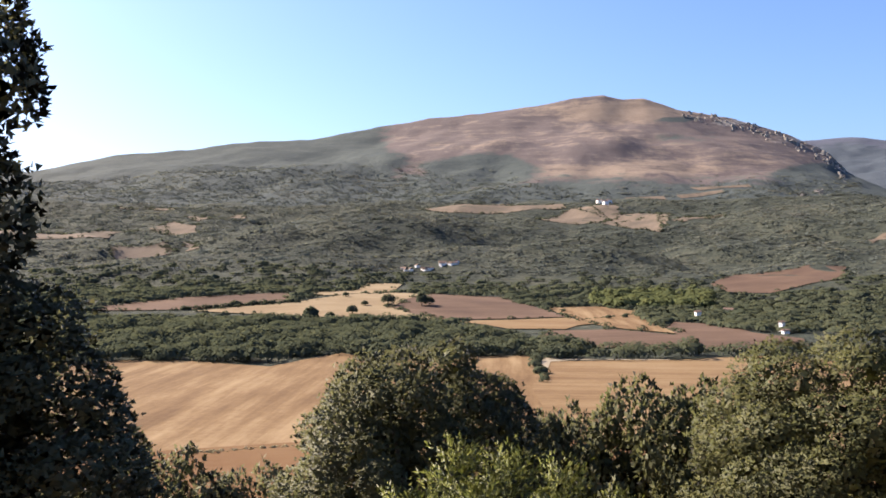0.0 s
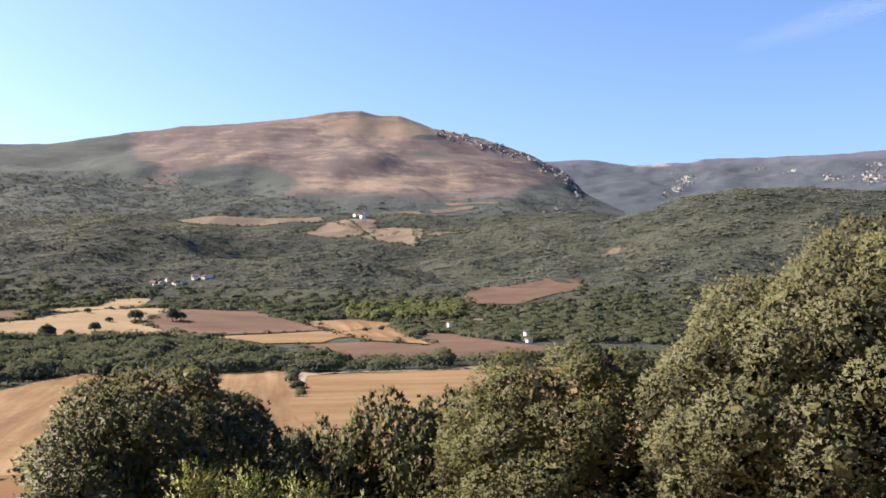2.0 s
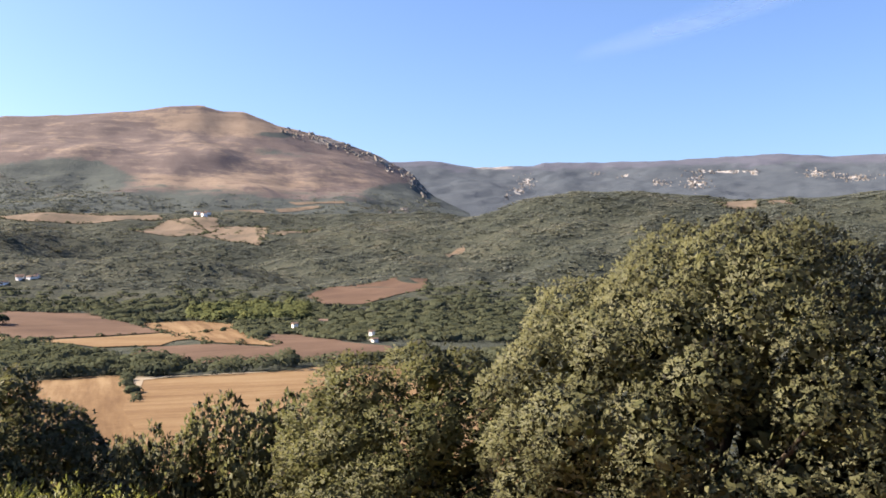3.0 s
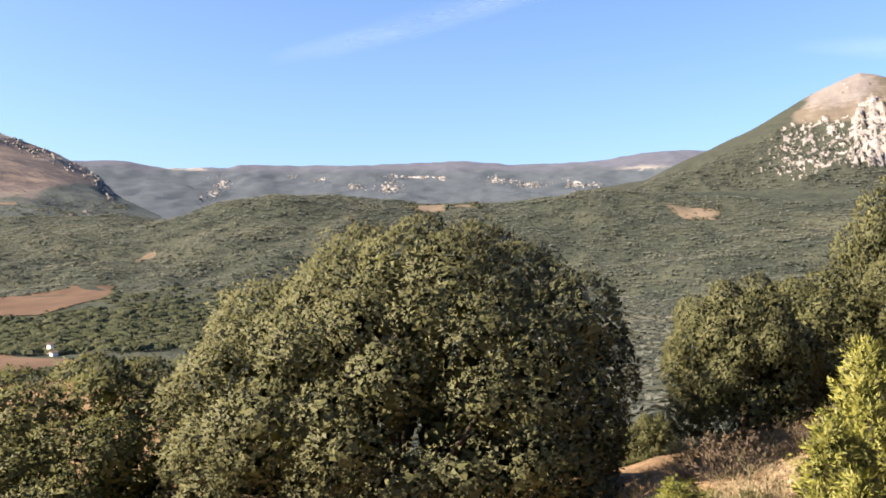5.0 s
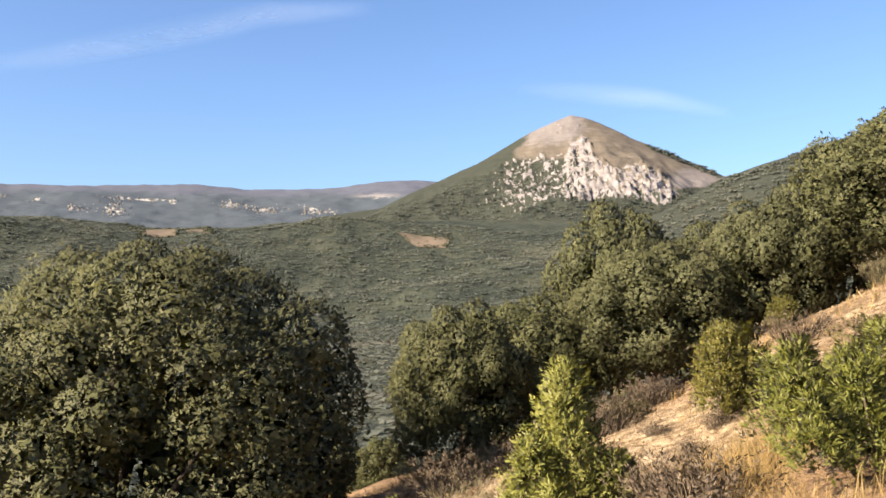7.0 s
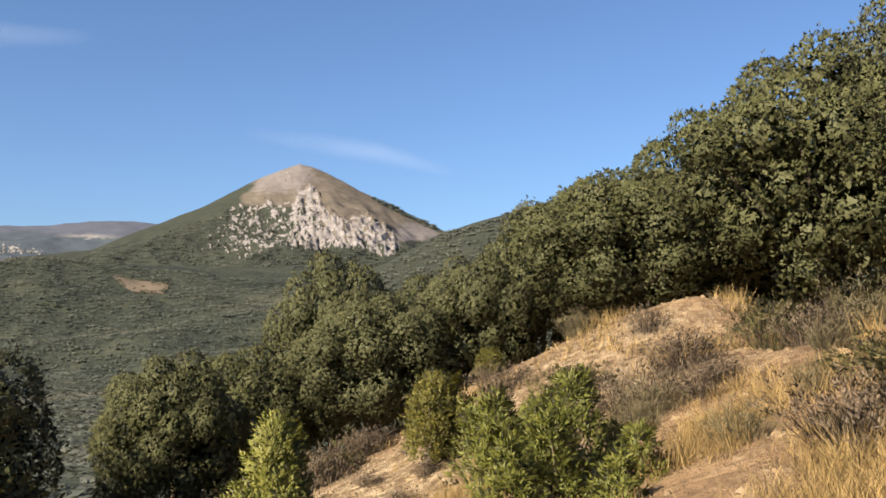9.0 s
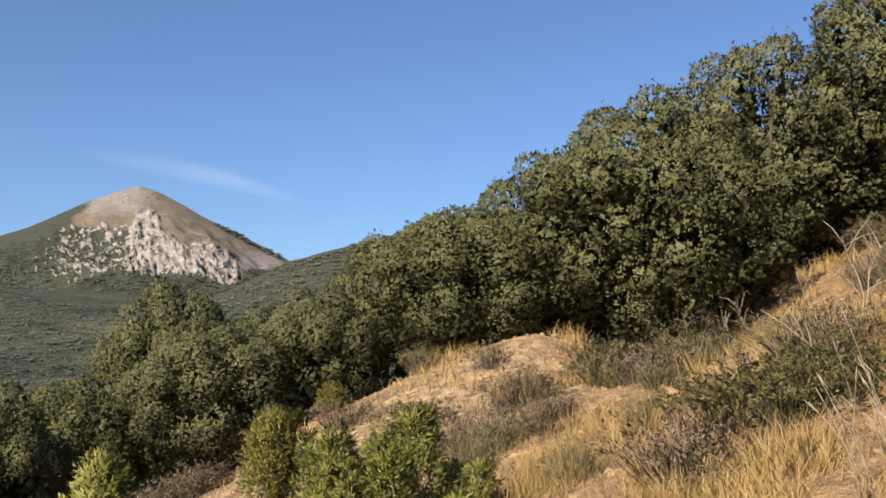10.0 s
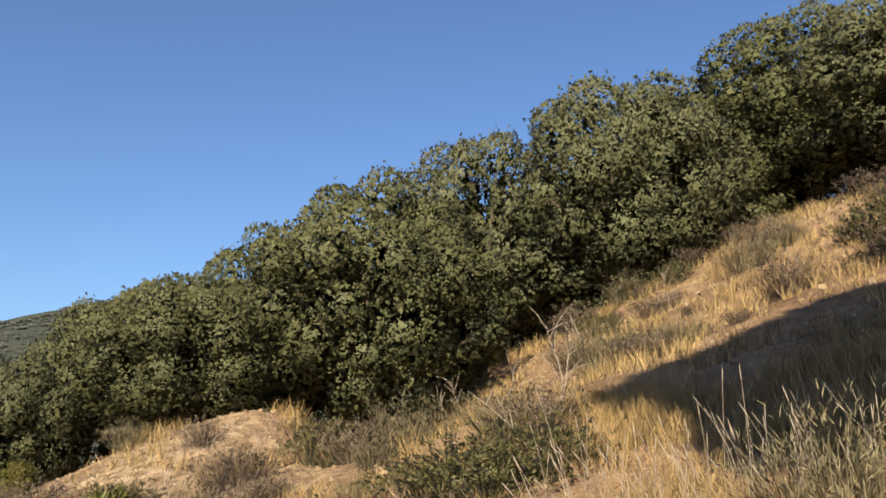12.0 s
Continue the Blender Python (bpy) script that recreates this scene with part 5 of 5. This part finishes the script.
dead_branch(94.6, 10.6, 0.5, -0.45, 90, "bleached curved dead branch under an oak", 1)
dead_branch(112.6, 6.0, 0.5, -0.5, 270, "pale dead branch leaning over brush", 2)
dead_branch(113.0, 7.6, 0.75, 0.05, 0, "pale upright dead stem in dry grass", 3, 7)
dead_branch(112.6, 7.7, 0.75, 0.5, 300, "pale forked dead branch in dry grass", 4, 7)
for k, (b, r) in enumerate(((106.5, 10.3), (107.5, 10.6), (114.5, 11.6), (119.5, 12.2), (125, 13), (110, 10.8))):
    dead_branch(b, r, 0.45, 0.15, 60 * k, "grey-brown bare dead stem in dry grass", 10 + k, 9)


def clods(count, seed):
    """Crumbled earth and small stones on the bare bank."""
    x, y, g = scatter(58, 132, 5, 15, math.sqrt(radians(74) * 200 / 2 / count), seed)
    v, f = boulders(x, y, ground_z(x, y), g.uniform(0.01, 0.036, len(x)), seed + 1, 0.6)
    return tagged(new("earth_clods", raw_mesh("earth_clods", v, f, CLOD)), "crumbled tan earth and small stones", "earth", kind="stuff")


clods(3000, 231)


# ---- houses ----
def house(name, bearing, r, wide, deep, wall_h, turn, label, group=""):
    root = new(name)
    bm = bmesh.new()
    bmesh.ops.create_cube(bm, size=1, matrix=Matrix.Translation((0, 0, wall_h / 2 - 1)) @ Matrix.Diagonal((wide, deep, wall_h + 2, 1)))
    part("wall", bm, WHITE_WALL, root, smooth=False)
    bm = bmesh.new()
    w, d, e = wide / 2 + 0.4, deep / 2 + 0.4, 0.2
    low, top = wall_h - 0.1, wall_h + deep * 0.28
    v = [bm.verts.new(p) for p in ((-w, -d, low), (w, -d, low), (w, d, low), (-w, d, low), (-w, 0, top), (w, 0, top), (-w, -d, low - e), (w, -d, low - e), (w, d, low - e), (-w, d, low - e))]
    for q in ((0, 1, 5, 4), (2, 3, 4, 5), (3, 0, 4), (1, 2, 5), (9, 8, 7, 6), (0, 6, 7, 1), (1, 7, 8, 2), (2, 8, 9, 3), (3, 9, 6, 0)):
        bm.faces.new([v[k] for k in q])
    part("roof", bm, ROOF, root, smooth=False)
    stand(root, bearing, r, turn=turn)
    return tagged(root, label, "house", group)


house("white_house", 15.9, 600, 3.2, 3, 6, 10, "small white house beside poplars")
house("white_house", 20.75, 515, 2.2, 2.4, 5.2, 30, "tall white house at the edge of woods")
house("white_house", 20.95, 500, 3.2, 2.4, 2.0, 15, "low white outbuilding beside a house")
house("white_house", 17.7, 655, 6, 4, 3.5, -20, "low white house among trees")
hs = np.random.RandomState(5)
for k in range(13):
    house("village_house", -2.5 + 3.9 * hs.uniform(), 1000 + 18 * hs.uniform(), hs.uniform(5, 8), hs.uniform(3.5, 5), hs.uniform(1.8, 2.6), hs.uniform(0, 180), "pale village house with tiled roof", "village in the valley")
for b, r in ((9.9, 1815), (10.3, 1800), (10.5, 1830)):
    house("farmhouse", b, r, 10, 8, 5, 20 * b, "white farmhouse on far terraces", "farm on the terraces")


# ---- lone trees and hedges among the fields ----
def field_tree(name, bearing, r, wide, tall, label, seed):
    root = new(name)
    g = np.random.RandomState(seed)
    v, f, n = tufts(np.zeros((1, 3)), np.array([tall]), np.array([wide]), 420, 0.085, seed)
    child("crown", lean(raw_mesh("crown", v, f, WOODS), n), root)
    bm = bmesh.new()
    tube(bm, [(0, 0, -0.5), (0.1, 0, tall * 0.2), (0, 0.1, tall * 0.5)], [0.35, 0.3, 0.15])
    part("trunk", bm, BARK, root)
    stand(root, bearing, r, turn=g.uniform(0, 360))
    return tagged(root, label, "tree", "lone trees in the fields")


for k, (b, r, w, h) in enumerate(((-3.5, 648, 10, 8.5), (-1.35, 650, 8, 10), (-0.9, 655, 8, 7), (-5.8, 590, 7, 6.5), (-8.4, 545, 9, 9.5), (-7.2, 560, 6, 5), (-5.0, 640, 5, 4), (-6.2, 690, 5, 4), (10.5, 600, 4, 3), (11.5, 610, 4, 3))):
    field_tree("lone_tree", b, r, w, h, "dark round oak standing in a pale field", 400 + k)


def hedge(name, ends, count, tall, mat, label, seed):
    """A hedge or rough verge between two places."""
    g = np.random.RandomState(seed)
    (b0, r0), (b1, r1) = ends
    p0, p1 = at(b0, r0), at(b1, r1)
    t = g.uniform(0, 1, count)
    x, y = p0.x + (p1.x - p0.x) * t + g.normal(size=count) * 0.8, p0.y + (p1.y - p0.y) * t + g.normal(size=count) * 0.8
    h = tall * g.uniform(0.4, 1.3, count) * (0.6 + 0.6 * np.clip(fbm(x, y, 18, 2, seed) + 0.5, 0, 1))
    v, f, n = tufts(np.stack([x, y, ground_z(x, y)], -1), h, h * 1.6, 30, 0.2, seed + 1)
    return tagged(new(name, lean(raw_mesh(name, v, f, mat), n)), label, "hedge", kind="stuff")


hedge("hedge", ((5.6, 384), (6.55, 300)), 110, 2.1, WOODS, "ragged dark hedge beside a track", 501)
hedge("verge", ((-34, 209.5), (-2, 209.5)), 420, 0.9, SAGE, "rough dry verge between two fields", 511)
hedge("hedge", ((9.0, 590), (12.2, 640)), 60, 1.6, WOODS, "low hedge across a gold field", 521)
hedge("hedge", ((-17, 618), (-9.2, 652)), 90, 3.0, WOODS, "dark hedge between two fields", 531)


# ---- thin high cloud ----
def cirrus_material():
    m, n, l, b = material("cirrus", 1.0, 0.0)
    uv = n.new("ShaderNodeAttribute")
    uv.attribute_name = "thick"
    p = place(n)
    s = n.new("ShaderNodeMapping")
    s.inputs["Scale"].default_value = (0.0012, 0.0012, 0.006)
    l.new(p, s.inputs["Vector"])
    w = noise_tex(n, l, 1.6, 6, 0.6, s.outputs[0])
    a = math_node(n, l, "MULTIPLY", uv.outputs["Fac"], math_node(n, l, "MULTIPLY", w.outputs["Fac"], 0.75), True)
    d, tr, t = n.new("ShaderNodeBsdfDiffuse"), n.new("ShaderNodeBsdfTranslucent"), n.new("ShaderNodeBsdfTransparent")
    for q in (d, tr):
        q.inputs["Color"].default_value = (0.9, 0.9, 0.9, 1)
    add, mx = n.new("ShaderNodeAddShader"), n.new("ShaderNodeMixShader")
    l.new(d.outputs[0], add.inputs[0])
    l.new(tr.outputs[0], add.inputs[1])
    l.new(a, mx.inputs[0])
    l.new(t.outputs[0], mx.inputs[1])
    l.new(add.outputs[0], mx.inputs[2])
    l.new(mx.outputs[0], n["Material Output"].inputs["Surface"])
    return m


CIRRUS = cirrus_material()


def cirrus(points, wide, strength, label):
    """A wisp along the points (bearing, elevation), thinning to its edges."""
    p = np.array(points, float)
    t, s = np.linspace(0, 1, 60), np.linspace(-1, 1, 13)
    b = np.interp(t, np.linspace(0, 1, len(p)), p[:, 0])[:, None] + 0 * s
    e = np.interp(t, np.linspace(0, 1, len(p)), p[:, 1])[:, None] + s * wide * (0.5 + 0.5 * np.sin(np.pi * t))[:, None]
    r = 4700.0
    x, y, z = r * np.cos(np.radians(e)) * np.sin(np.radians(b)), r * np.cos(np.radians(e)) * np.cos(np.radians(b)), r * np.sin(np.radians(e))
    i = (np.arange(59)[:, None] * 13 + np.arange(12)[None]).ravel()
    me = raw_mesh("cirrus_cloud", np.stack([x, y, z], -1).reshape(-1, 3), np.stack([i, i + 1, i + 14, i + 13], -1), CIRRUS, True)
    attribute(me, "thick", strength * (np.clip(np.sin(np.pi * t), 0, 1) ** 0.8)[:, None] * (1 - s ** 2)[None] ** 1.5)
    ob = tagged(new("cirrus_cloud", me), label, "cloud", "thin clouds", "structure")
    ob.visible_shadow = False
    return ob


cirrus([(33.5, 12.9), (38, 13.9), (43, 15.2), (50, 17.0), (57, 17.6)], 1.05, 0.6, "long thin white cirrus streak")
cirrus([(66, 12.6), (70.5, 12.1), (75, 11.5), (79.5, 10.3)], 0.8, 0.16, "faint thin cirrus wisp")
